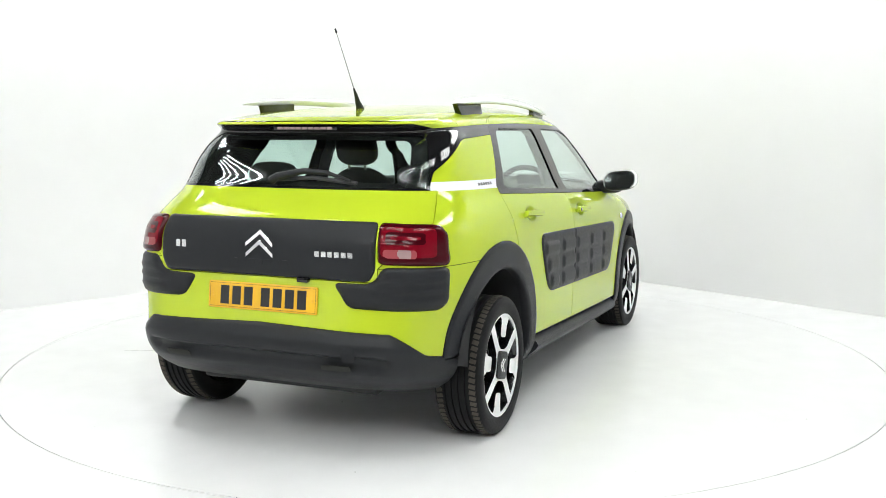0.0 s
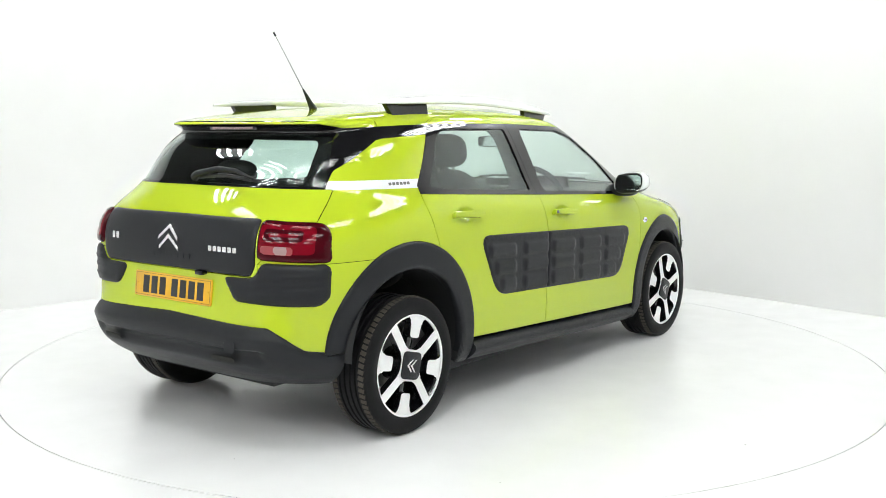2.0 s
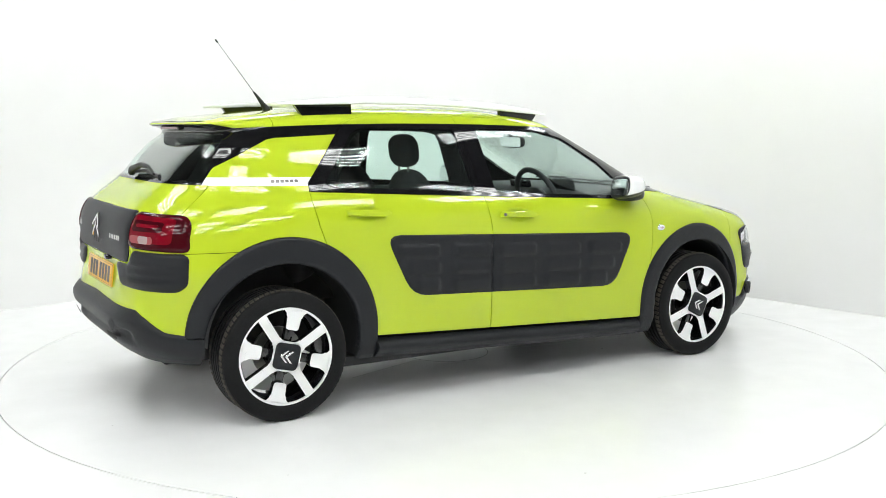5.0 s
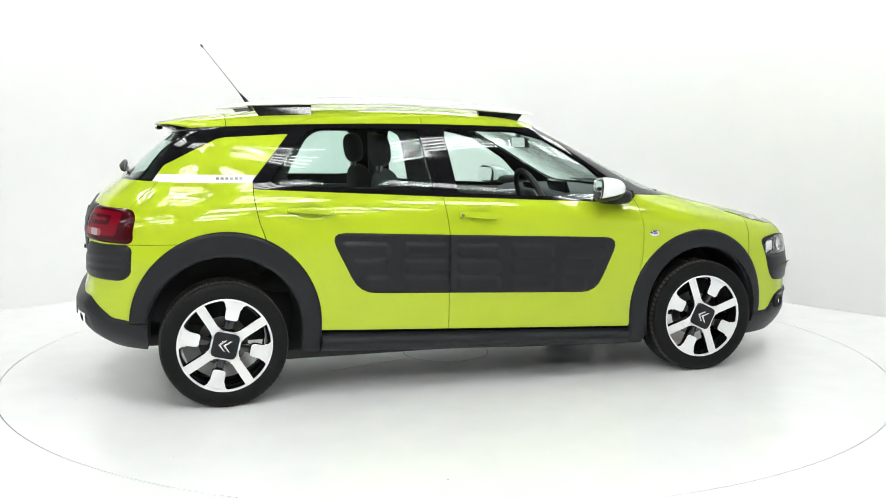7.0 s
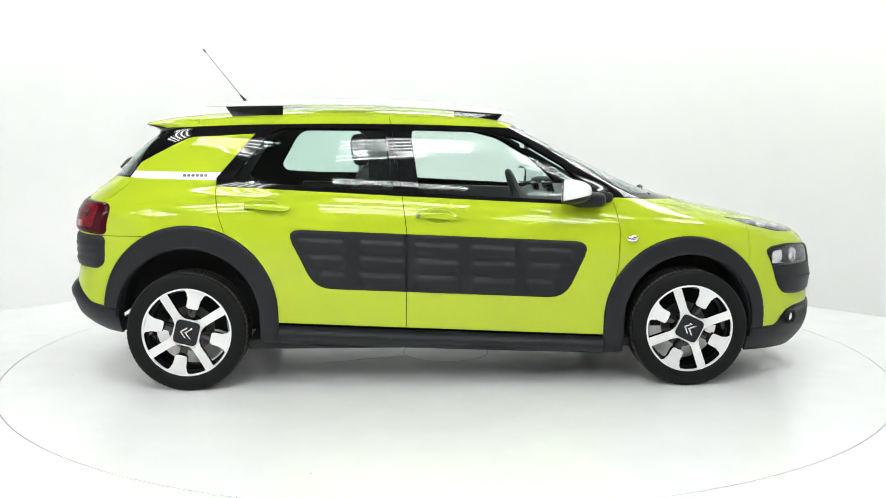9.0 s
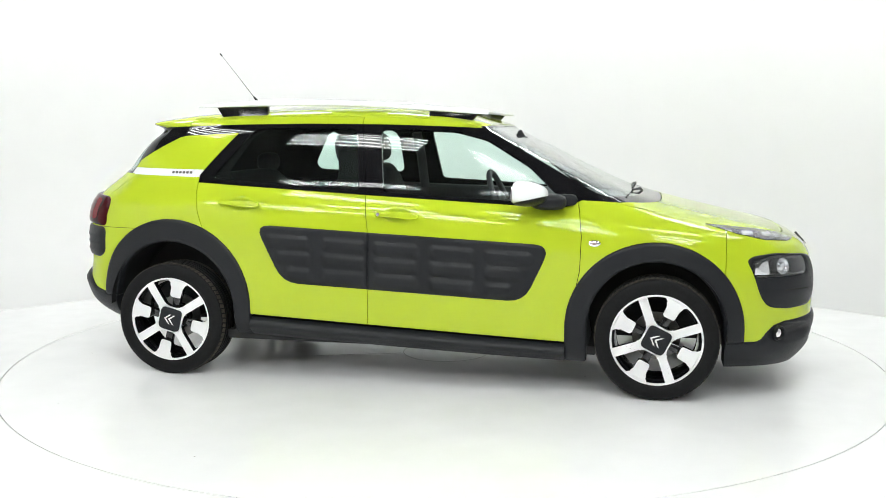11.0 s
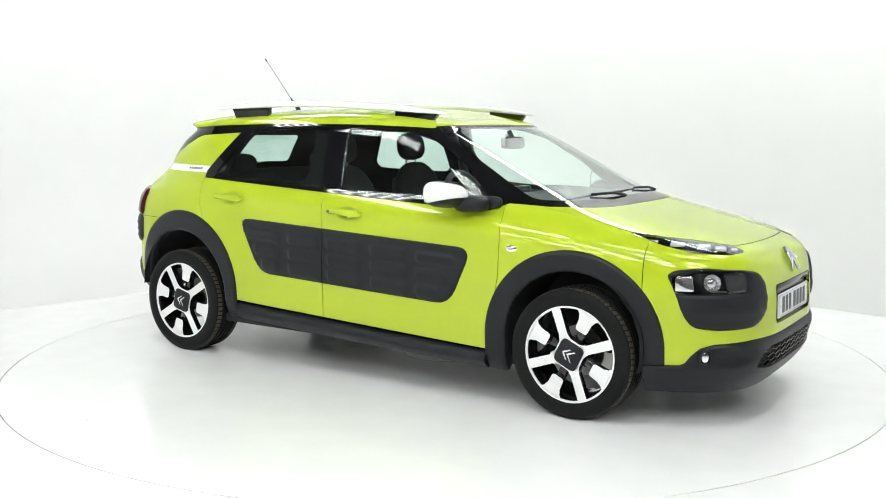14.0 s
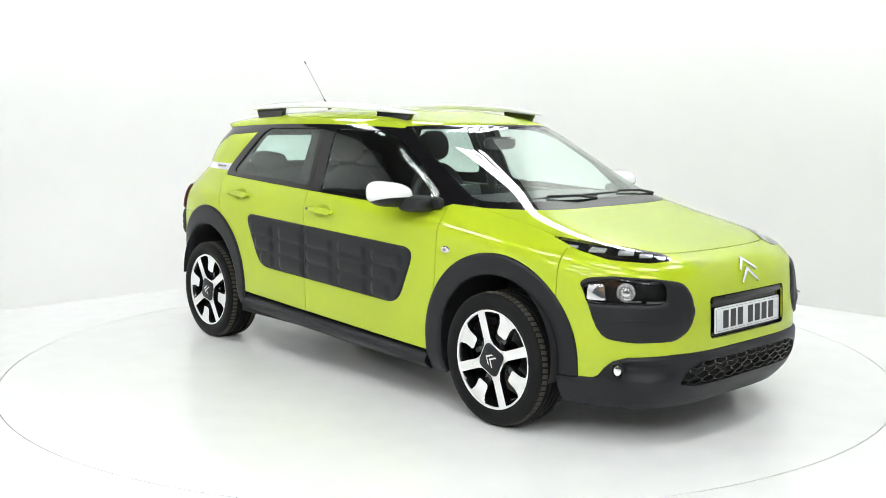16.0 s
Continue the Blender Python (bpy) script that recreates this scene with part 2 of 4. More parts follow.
def turntable():
    base = thing("turntable", "glossy white round turntable platform set flush in the floor", "turntable")
    bm = bmesh.new()
    bmesh.ops.create_cone(bm, cap_ends=True, segments=128, radius1=RIM - 0.003, radius2=RIM - 0.003, depth=0.04, matrix=pose(0, 0, -0.02))
    part("disc", bm, TABLE_TOP, base, smooth=False)
    bm = bmesh.new()
    lathe(bm, [(0.252, 0.0005), (0.256, 0.0005), (0.256, -0.004), (0.252, -0.004)], 64, Matrix.Rotation(radians(90), 4, "X"))
    part("hatch_joint", bm, METAL, base, "thin round joint of the centre hatch")
    for a, r0, r1 in ((20, 0.27, 0.9), (200, 0.27, 0.8), (112, 1.75, 1.95)):
        bm = bmesh.new()
        box(bm, (r1 - r0, 0.0022, 0.0012), pose(0, 0, 0, 0, 0, a) @ pose((r0 + r1) / 2, 0, 0))
        part("plate_joint", bm, METAL, base, "hairline joint in the platform", smooth=False)
    return base


TABLE = turntable()
# ---- the car ----
# Ring table of the car's shell: from the sills up to the roof's middle.
# front x, rear x, half width, front squareness, rear squareness, height at nose, middle, tail
LOWER_RINGS = (
    (2.01, -1.85, 0.775, 4.2, 5.3, 0.165, 0.205, 0.300),
    (2.07, -1.94, 0.815, 4.2, 5.4, 0.235, 0.260, 0.365),
    (2.10, -1.978, 0.825, 4.2, 5.4, 0.330, 0.340, 0.450),
    (2.095, -1.950, 0.828, 4.2, 5.6, 0.440, 0.460, 0.555),
    (2.095, -1.915, 0.830, 4.2, 6.5, 0.560, 0.620, 0.680),
    (2.080, -1.930, 0.832, 4.2, 6.0, 0.680, 0.760, 0.800),
    (2.045, -1.930, 0.830, 4.0, 5.6, 0.757, 0.850, 0.900),
    (1.965, -1.885, 0.812, 3.9, 4.9, 0.803, 0.930, 0.985),
)
UPPER_RINGS = (
    (1.700, -1.805, 0.778, 4.0, 4.7, 0.868, 0.990, 1.050),
    (1.290, -1.740, 0.750, 4.6, 4.8, 0.960, 1.040, 1.100),
    (1.080, -1.695, 0.730, 5.5, 5.0, 1.030, 1.085, 1.150),
    (0.760, -1.610, 0.680, 7.0, 6.0, 1.185, 1.215, 1.240),
    (0.470, -1.500, 0.612, 9.0, 7.0, 1.325, 1.350, 1.325),
    (0.400, -1.580, 0.575, 9.0, 6.5, 1.365, 1.392, 1.362),
    (0.250, -1.500, 0.500, 7.0, 5.5, 1.405, 1.428, 1.388),
    (0.000, -1.100, 0.300, 5.0, 4.0, 1.450, 1.455, 1.432),
    (-0.40, -0.600, 0.004, 3.0, 3.0, 1.463, 1.464, 1.462),
)
RINGS = LOWER_RINGS + UPPER_RINGS


def pchip(y, t):
    """Smooth, overshoot-free curve through the rows of y at 0, 1, 2 ..."""
    y = np.asarray(y, float)
    d = np.diff(y, axis=0)
    m = np.zeros_like(y)
    a, b = d[:-1], d[1:]
    m[1:-1] = np.where(a * b > 0, 2 * a * b / np.where(a + b == 0, 1, a + b), 0)
    m[0], m[-1] = d[0], d[-1]
    i = np.clip(t.astype(int), 0, len(y) - 2)
    u = (t - i)[:, None]
    return ((2 * u**3 - 3 * u**2 + 1) * y[i] + (u**3 - 2 * u**2 + u) * m[i]
            + (3 * u**2 - 2 * u**3) * y[i + 1] + (u**3 - u**2) * m[i + 1])


def fair(p, v, fine):
    """Evens out the curve's bends, but for the sharp step of the spoiler and the roof's crown."""
    k = np.arange(-2 * fine, 2 * fine + 1)
    w = np.exp(-(k / (0.45 * fine))**2 / 2)
    w /= w.sum()
    wide = np.concatenate([p[:1] + (p[:1] - p[2 * fine:0:-1]), p, p[-1:] + (p[-1:] - p[-2:-2 * fine - 2:-1])])
    soft = np.stack([np.convolve(c, w, "valid") for c in wide.T], 1)
    share = np.interp(v, [0, 0.6, 11.0, 11.6, 16], [0, 1, 1, 0, 0])[:, None]
    return p * (1 - share) + soft * share


def shell_grid(fine=8, nose=26, flank=130, tail=30):
    """The right half of the shell: points (rings, around, 3), and the way round s (0 nose to 3 tail) and the ring number of each."""
    v = np.linspace(0, len(RINGS) - 1, (len(RINGS) - 1) * fine + 1)
    p = fair(pchip(RINGS, v), v, fine)
    q = [(1.0, a) for a in np.linspace(0, 1, nose, endpoint=False)]
    q += [(a, 1.0) for a in np.linspace(1, -1, flank, endpoint=False)]
    q += [(-1.0, a) for a in np.linspace(1, 0, tail)]
    q = np.array(q)
    s = np.concatenate([np.linspace(0, 1, nose, endpoint=False), np.linspace(1, 2, flank, endpoint=False), np.linspace(2, 3, tail)])
    front, rear, wide, nf, nr, zf, zm, zr = (c[:, None] for c in p.T)
    n = np.where(q[None, :, 0] > 0, nf, nr)
    r = (np.abs(q[None, :, 0])**n + q[None, :, 1]**n)**(-1 / n)
    X, Y = q[None, :, 0] * r, q[None, :, 1] * r
    mid, half = (front + rear) / 2, (front - rear) / 2
    z = zm * (1 - X**2) + zf * X * (X + 1) / 2 + zr * X * (X - 1) / 2
    P = np.stack([mid + X * half, -Y * wide + 0 * X, z], -1)
    S, V = np.broadcast_to(s, z.shape), np.broadcast_to(v[:, None], z.shape)
    return P, S, V


# Columns of a skin's points: x, y, z, way round s, ring v, normal
def skin_start(fine=12, nose=44, flank=320, tail=48):
    P, S, V = shell_grid(fine, nose, flank, tail)
    n = -np.cross(np.gradient(P, axis=1), np.gradient(P, axis=0))
    n /= np.linalg.norm(n, axis=2, keepdims=True) + 1e-12
    n *= np.sign(-n[40, nose + flank // 2, 1])
    n[V > 15.6] = (0, 0, 1)
    A = np.concatenate([P, S[..., None], V[..., None], n], 2).reshape(-1, 8)
    k = np.arange(P.shape[0] * P.shape[1]).reshape(P.shape[:2])
    a, b, c, d = k[:-1, :-1].ravel(), k[:-1, 1:].ravel(), k[1:, 1:].ravel(), k[1:, :-1].ravel()
    F = np.concatenate([np.stack([a, b, c], 1), np.stack([a, c, d], 1)])
    return A, F


def cut(skin, d):
    """Splits a skin along d = 0: the inside (d < 0) and the outside."""
    A, F = skin
    ins = d < 0
    c = ins[F].sum(1)
    mixed = F[(c == 1) | (c == 2)]
    out = {True: [F[c == 3]], False: [F[c == 0]]}
    if len(mixed):
        m = ins[mixed]
        lone_in = m.sum(1) == 1
        at = np.where(lone_in, np.argmax(m, 1), np.argmin(m, 1))
        r = np.arange(len(mixed))
        a, b, e = mixed[r, at], mixed[r, (at + 1) % 3], mixed[r, (at + 2) % 3]
        N = len(A)
        keys = np.concatenate([np.minimum(a, b) * N + np.maximum(a, b), np.minimum(a, e) * N + np.maximum(a, e)])
        uniq, inv = np.unique(keys, return_inverse=True)
        i, j = uniq // N, uniq % N
        t = (d[i] / (d[i] - d[j]))[:, None]
        A = np.concatenate([A, A[i] * (1 - t) + A[j] * t])
        ab, ae = N + inv[:len(mixed)], N + inv[len(mixed):]
        lone = np.stack([a, ab, ae], 1)
        rest = np.concatenate([np.stack([ab, b, e], 1), np.stack([ab, e, ae], 1)])
        for flag in (True, False):
            out[flag].append(lone[lone_in == flag])
            out[flag].append(rest[np.concatenate([lone_in, lone_in]) != flag])
    made = []
    for flag in (True, False):
        G = np.concatenate(out[flag])
        used, inv = np.unique(G, return_inverse=True)
        made.append((A[used], inv.reshape(-1, 3)))
    return made


def poly(points, cols, scale=(1, 1), radius=0.02):
    """Signed distance to a rounded polygon in two columns of a skin."""
    pts = np.array(rounded(points, radius) if radius else points, float)

    def fn(A):
        q = np.stack([A[:, cols[0]] * scale[0], A[:, cols[1]] * scale[1]], 1)
        best, inside = np.full(len(q), 1e9), np.zeros(len(q), bool)
        for a, b in zip(pts, np.roll(pts, -1, 0)):
            e, w = b - a, q - a
            t = np.clip((w @ e) / max(e @ e, 1e-12), 0, 1)
            best = np.minimum(best, ((w - t[:, None] * e)**2).sum(1))
            cross = (a[1] > q[:, 1]) != (b[1] > q[:, 1])
            with np.errstate(divide="ignore", invalid="ignore"):
                inside ^= cross & (q[:, 0] < e[0] * (q[:, 1] - a[1]) / e[1] + a[0])
        return np.where(inside, -1, 1) * np.sqrt(best)
    return fn


def both(*fns):
    return lambda A: np.max([f(A) for f in fns], 0)


def either(*fns):
    return lambda A: np.min([f(A) for f in fns], 0)


def less(fn):
    return lambda A: -fn(A)


def arch(cx, cz, r):
    def fn(A):
        d = np.where(A[:, 2] > cz, np.hypot(A[:, 0] - cx, A[:, 2] - cz) - r, np.abs(A[:, 0] - cx) - r)
        return np.maximum(d, 0.45 - np.abs(A[:, 1]))
    return fn


def line(col, of, xs, ys, scale=1.0):
    """Column col minus a curve over column of, in metres."""
    return lambda A: (A[:, col] - np.interp(A[:, of], xs, ys)) * scale


def rim_round(fn, off, r):
    """Height of a proud piece: off, with its rim rounded over r."""
    def height(A):
        k = np.clip(-fn(A) / r, 0, 1)
        return off * np.sqrt(1 - (1 - k)**2)
    return height


ARCH_R, ARCH_F = arch(-1.288, 0.37, 0.362), arch(1.290, 0.355, 0.335)
CLAD_R = both(arch(-1.283, 0.40, 0.453), lambda A: np.where(A[:, 0] < -1.3, 0.415 - A[:, 2], -1.0))
CLAD_F = both(arch(1.283, 0.35, 0.437), lambda A: np.where(A[:, 0] > 1.3, 0.289 - A[:, 2], -1.0))
BUMPER_R = both(line(0, 2, [0, 2], [-1.55, -1.55]),
                line(2, 3, [1.9, 1.964, 2.015, 2.10, 2.203, 2.294, 3], [0.412, 0.414, 0.432, 0.445, 0.50, 0.54, 0.557]))
BUMPER_F = both(less(line(0, 2, [0, 2], [1.6, 1.6])),
                line(2, 3, [0, 0.58, 0.845, 0.91, 0.95, 0.986, 1.2], [0.406, 0.406, 0.393, 0.375, 0.345, 0.296, 0.288]))
SILL = both(line(2, 0, [-0.83, 0.84], [0.353, 0.277]), lambda A: np.abs(A[:, 0]) - 1.2)
BUMPS = poly([(-0.79, 0.836), (0.776, 0.764), (0.642, 0.474), (-0.64, 0.53)], (0, 2), radius=0.085)
GLASS_F = poly([(-0.105, 1.012), (0.72, 0.968), (0.82, 0.985), (0.645, 1.15), (0.42, 1.285), (0.25, 1.327), (-0.14, 1.338), (-0.145, 1.30)], (0, 2), radius=0.015)
GLASS_R = poly([(-1.06, 1.085), (-1.03, 1.068), (-0.235, 1.022), (-0.285, 1.338), (-0.82, 1.341), (-0.875, 1.315)], (0, 2), radius=0.02)
TRIM_HOLE = poly([(-0.975, 1.10), (-0.94, 1.06), (-0.365, 1.05), (-0.385, 1.322), (-0.80, 1.325), (-0.86, 1.29)], (0, 2), radius=0.05)
SCREEN = poly([(-0.4, 0.945), (0.74, 0.945), (0.785, 0.95), (0.765, 1.05), (0.755, 1.235), (0.70, 1.25), (-0.4, 1.262)], (3, 4), (0.8, 0.1), 0.02)
SCREEN_ALL = poly([(-0.4, 0.905), (0.83, 0.905), (0.815, 0.94), (0.795, 1.05), (0.785, 1.25), (0.60, 1.275), (-0.4, 1.288)], (3, 4), (0.8, 0.1), 0.01)
BACKGLASS = poly([(2.8, 0.905), (1.60, 0.905), (1.575, 0.93), (1.575, 1.155), (1.61, 1.185), (2.8, 1.19)], (3, 4), (0.75, 0.1), 0.02)
BACK_HOLE = poly([(2.8, 0.92), (1.72, 0.92), (1.69, 0.95), (1.67, 1.14), (1.69, 1.165), (2.8, 1.17)], (3, 4), (0.75, 0.1), 0.03)
B_SEAM = line(0, 2, [0.3, 0.8, 1.0, 1.362, 1.41], [-0.178, -0.170, -0.195, -0.254, -0.262])
R_SEAM = line(0, 2, [0.3, 0.803, 0.897, 1.008, 1.09, 1.334, 1.362, 1.386, 1.41], [-1.0, -1.089, -1.121, -1.14, -1.14, -0.935, -0.895, -0.84, -0.75])
F_SEAM = line(0, 2, [0.28, 0.64, 0.81, 0.925, 0.99, 1.05], [0.846, 0.917, 0.923, 0.909, 0.892, 0.87])
BELT = line(2, 0, [-1.3, -1.13, -0.2, 0.82, 0.92, 1.1], [1.06, 1.05, 0.998, 0.945, 0.985, 0.97])
ROOF = less(line(4, 3, [0, 0.75, 0.9, 1.0, 1.1, 2.0, 2.1, 3], [12.88, 12.75, 12.5, 12.25, 12.27, 12.27, 12.85, 12.95], 0.1))
C_EDGE = less(line(2, 0, [-1.75, -1.61, -1.55, -1.393, -1.30, -1.26, -0.9], [1.06, 1.085, 1.165, 1.245, 1.29, 1.298, 1.316]))
TAIL = poly([(1.497, 0.80), (1.777, 0.815), (1.777, 0.974), (1.54, 0.96), (1.503, 0.92)], (3, 2), (0.75, 1), 0.025)
TAILPANEL = poly([(1.782, 0.977), (2.4, 0.980), (2.4, 0.746), (1.812, 0.745), (1.787, 0.79)], (3, 2), (0.75, 1), 0.015)
PAD_R = poly([(1.498, 0.795), (1.755, 0.806), (1.785, 0.757), (1.81, 0.738), (1.955, 0.735), (1.895, 0.637), (1.54, 0.625), (1.504, 0.655)], (3, 2), (0.75, 1), 0.03)
POD = poly([(0.822, 0.70), (0.805, 0.722), (0.70, 0.733), (0.50, 0.718), (0.424, 0.704), (0.39, 0.655), (0.376, 0.571), (0.411, 0.502), (0.48, 0.462), (0.654, 0.455), (0.76, 0.467), (0.80, 0.523)], (3, 2), (0.8, 1), 0.03)
LAMP = poly([(0.815, 0.695), (0.70, 0.724), (0.517, 0.708), (0.510, 0.674), (0.523, 0.625), (0.59, 0.618), (0.814, 0.616)], (3, 2), (0.8, 1), 0.015)
DRL = poly([(0.785, 0.871), (0.686, 0.858), (0.546, 0.838), (0.40, 0.808), (0.402, 0.786), (0.53, 0.781), (0.685, 0.794), (0.775, 0.826)], (3, 2), (0.8, 1), 0.008)
PLATEHOLE = poly([(-0.4, 0.632), (0.296, 0.632), (0.296, 0.452), (-0.4, 0.452)], (1, 2), (-1, 1), 0.02)
GRILLE = poly([(0.46, 0.275), (0.43, 0.34), (0.36, 0.366), (-0.4, 0.372), (-0.4, 0.262), (0.36, 0.262)], (1, 2), (-1, 1), 0.02)
HOOD = both(less(line(4, 3, [0, 0.5, 0.55, 0.7, 0.86, 0.95, 1.1], [7.0, 7.05, 7.2, 7.47, 7.63, 7.75, 7.9], 0.1)),
            line(3, 4, [7.6, 7.75, 8.1, 8.5, 9.05, 9.4], [0.97, 0.965, 0.945, 1.0, 1.035, 1.04], 0.8),
            lambda A: (A[:, 4] - 9.05) * 0.1)
TAILGATE = both(less(line(3, 4, [5, 6.8, 8.84, 9], [2.37, 2.09, 2.06, 2.06], 0.75)), less(line(2, 0, [-3, 3], [0.742, 0.742])),
                lambda A: (A[:, 4] - 8.88) * 0.1, lambda A: A[:, 0] + 1.4)
PLATEHOLE_IN = both(PLATEHOLE, lambda A: 1.5 - A[:, 0])
GRILLE_IN = both(GRILLE, lambda A: 1.5 - A[:, 0])
DOOR_TOP = both(lambda A: (A[:, 4] - np.interp(A[:, 0], [-0.93, -0.86, -0.75, 0.15, 0.30, 0.38], [12.2, 12.9, 13.3, 13.3, 12.8, 12.2])) * 0.1,
                lambda A: 0.4 - np.abs(A[:, 1]))
CAR = thing("car", "lime yellow compact hatchback with charcoal plastic cladding on a turntable", "car")


def panel(name, skin, mat, parent, label="", off=None, depth=0.01, back=False, sides="RL", relief=None):
    """Makes a cut piece of the shell a part, folded in at its edges; back: a closed pane of that depth. sides M: both halves in one."""
    A, F = skin
    if not len(F):
        return []
    h = np.zeros(len(A)) if off is None else off(A) if callable(off) else np.full(len(A), off)
    if relief is not None:
        h = h + relief(A)
    P, N = A[:, :3] + A[:, 5:8] * h[:, None], A[:, 5:8]
    if sides == "M":
        k = len(P)
        twin = np.arange(k) + k
        mid = np.abs(A[:, 1]) < 1e-5
        twin[mid] = np.where(mid)[0]
        P = np.concatenate([P, P * (1, -1, 1)])
        N = np.concatenate([N, N * (1, -1, 1)])
        F = np.concatenate([F, twin[F][:, ::-1]])
        used, inv = np.unique(F, return_inverse=True)
        P, N, F = P[used], N[used], inv.reshape(-1, 3)
    e1, e2 = P[F[:, 1]] - P[F[:, 0]], P[F[:, 2]] - P[F[:, 0]]
    if (np.cross(e1, e2) * N[F[:, 0]]).sum() < 0:
        F = F[:, ::-1]
    made = []
    for side in ("M" if sides == "M" else sides):
        Q, M, G = (P * (1, -1, 1), N * (1, -1, 1), F[:, ::-1]) if side == "L" else (P, N, F)
        e = np.concatenate([G[:, (0, 1)], G[:, (1, 2)], G[:, (2, 0)]])
        n = len(Q)
        key = e[:, 0] * n + e[:, 1]
        rim = e[~np.isin(key, e[:, 1] * n + e[:, 0])]
        if back:
            verts = np.concatenate([Q, Q - M * depth])
            faces = [*G, *(G[:, ::-1] + n), *[(b, a, a + n, b + n) for a, b in rim]]
        else:
            ids, inv = np.unique(rim, return_inverse=True)
            inv = inv.reshape(-1, 2) + n
            verts = np.concatenate([Q, Q[ids] - M[ids] * depth])
            faces = [*G, *[(b, a, c, d) for (a, b), (c, d) in zip(rim, inv)]]
        made.append(raw(name, verts, faces, mat, parent, label))
    return made


def air_bumps(A):
    """Three rows of soft cushions in five columns."""
    h = np.zeros(len(A))
    for x0, lean in ((-0.605, 0.028), (-0.295, 0), (-0.02, 0), (0.275, 0), (0.565, -0.026)):
        for r in range(3):
            xc = x0 + lean * r
            z0 = 0.735 - 0.084 * r - 0.046 * (xc + 0.3)
            w = 0.118 - abs(lean) * 0.9 * r
            dx = np.maximum(np.abs(A[:, 0] - xc) - (w - 0.024), 0)
            dz = np.maximum(np.abs(A[:, 2] - z0 + 0.046 * (A[:, 0] - xc)) - 0.014, 0)
            d = np.hypot(dx / 0.024, dz / 0.020)
            h += 0.010 * (1 - np.clip(d, 0, 1)**3)
    return h


def body():
    rest = skin_start()

    def take(fn, gap=0.0018):
        nonlocal rest
        d = fn(rest[0])
        got = cut(rest, d + gap)[0]
        rest = cut(rest, d - gap)[1]
        return got

    # dark lining under the panels, open at the glass and the wheels
    A, F = skin_start(6, 26, 120, 30)
    lining = (np.concatenate([A[:, :3] - A[:, 5:8] * 0.02, A[:, 3:]], 1), F)
    for fn in (ARCH_R, ARCH_F, GLASS_F, TRIM_HOLE, SCREEN, BACK_HOLE, PLATEHOLE_IN, LAMP, DRL, GRILLE_IN):
        lining = cut(lining, fn(lining[0]) - 0.004)[1]
    panel("lining", lining, TRIM, CAR, "dark inner lining behind the body panels", depth=0.002, sides="M")

    take(ARCH_R, 0), take(ARCH_F, 0)
    clads = []
    for fn, hole, name in ((CLAD_R, ARCH_R, "wheel_arch"), (CLAD_F, ARCH_F, "wheel_arch")):
        got = take(fn, 0.001)
        edge = both(fn, less(hole))
        clads += panel(name, got, PLASTIC, CAR, "charcoal plastic wheel arch cladding", off=rim_round(edge, 0.011, 0.018), depth=0.035)
    got = take(BUMPER_R, 0.001)
    panel("rear_bumper", got, PLASTIC, CAR, "charcoal plastic lower rear bumper", off=rim_round(BUMPER_R, 0.012, 0.03), depth=0.05, sides="M", relief=rear_lip)
    grille = take(both(GRILLE, lambda A: 1.5 - A[:, 0]), 0.0)
    panel("grille_back", grille, GAP, CAR, "dark grille opening", off=-0.02, depth=-0.03, sides="M")
    got = take(BUMPER_F, 0.001)
    panel("front_bumper", got, PLASTIC, CAR, "charcoal plastic lower front bumper", off=rim_round(BUMPER_F, 0.012, 0.03), depth=0.05, sides="M", relief=fog_pocket)
    got = take(SILL, 0.001)
    panel("sill", got, PLASTIC, CAR, "charcoal plastic sill cladding", off=rim_round(SILL, 0.014, 0.03), depth=0.03,
          relief=sill_step)
    bumps = take(BUMPS, 0.0)
    for piece in cut(bumps, B_SEAM(bumps[0])):
        edge = both(BUMPS, lambda A: 0.002 - np.abs(B_SEAM(A)))
        panel("side_bump_panel", piece, PLASTIC, CAR, "charcoal rubber side panel with raised air cushions", off=rim_round(edge, 0.008, 0.012), depth=0.02, relief=air_bumps)
    front = lambda A: 1.5 - A[:, 0]
    rear = lambda A: A[:, 0] + 1.4
    got = take(both(POD, front), 0.0)
    lamp, pod = cut(got, LAMP(got[0]))
    panel("headlamp_surround", pod, PLASTIC, CAR, "charcoal plastic pod round the headlamp", off=rim_round(both(POD, less(LAMP)), 0.010, 0.02), depth=0.04,
          relief=lambda A: 0.007 * np.exp(-((A[:, 2] - 0.54) / 0.03)**2) * (A[:, 3] * 0.8 > 0.45) * np.clip(-POD(A) / 0.05, 0, 1))
    covers = panel("headlamp", lamp, LAMP_GLASS, CAR, "clear headlamp cover", off=0.005, depth=0.003, back=True)
    for cover, sd in zip(covers, "RL"):
        panel("headlamp_bowl", lamp, GLOSS, cover, "black headlamp housing", off=-0.05, depth=-0.055, sides=sd)
    drl = take(both(DRL, front), 0.0)
    for cover, sd in zip(panel("running_light", drl, LAMP_GLASS, CAR, "slim clear running light cover", off=0.003, depth=0.003, back=True), "RL"):
        panel("running_light_bowl", drl, GLOSS, cover, "black running light housing", off=-0.03, depth=-0.03, sides=sd)
    got = take(both(TAIL, rear), 0.0)
    tails = panel("tail_lamp", got, TAIL_RED, CAR, "red tail lamp", off=rim_round(TAIL, 0.016, 0.02), depth=0.03)
    clear = poly([(1.635, 0.835), (1.755, 0.842), (1.755, 0.874), (1.635, 0.867)], (3, 2), (0.75, 1), 0.008)
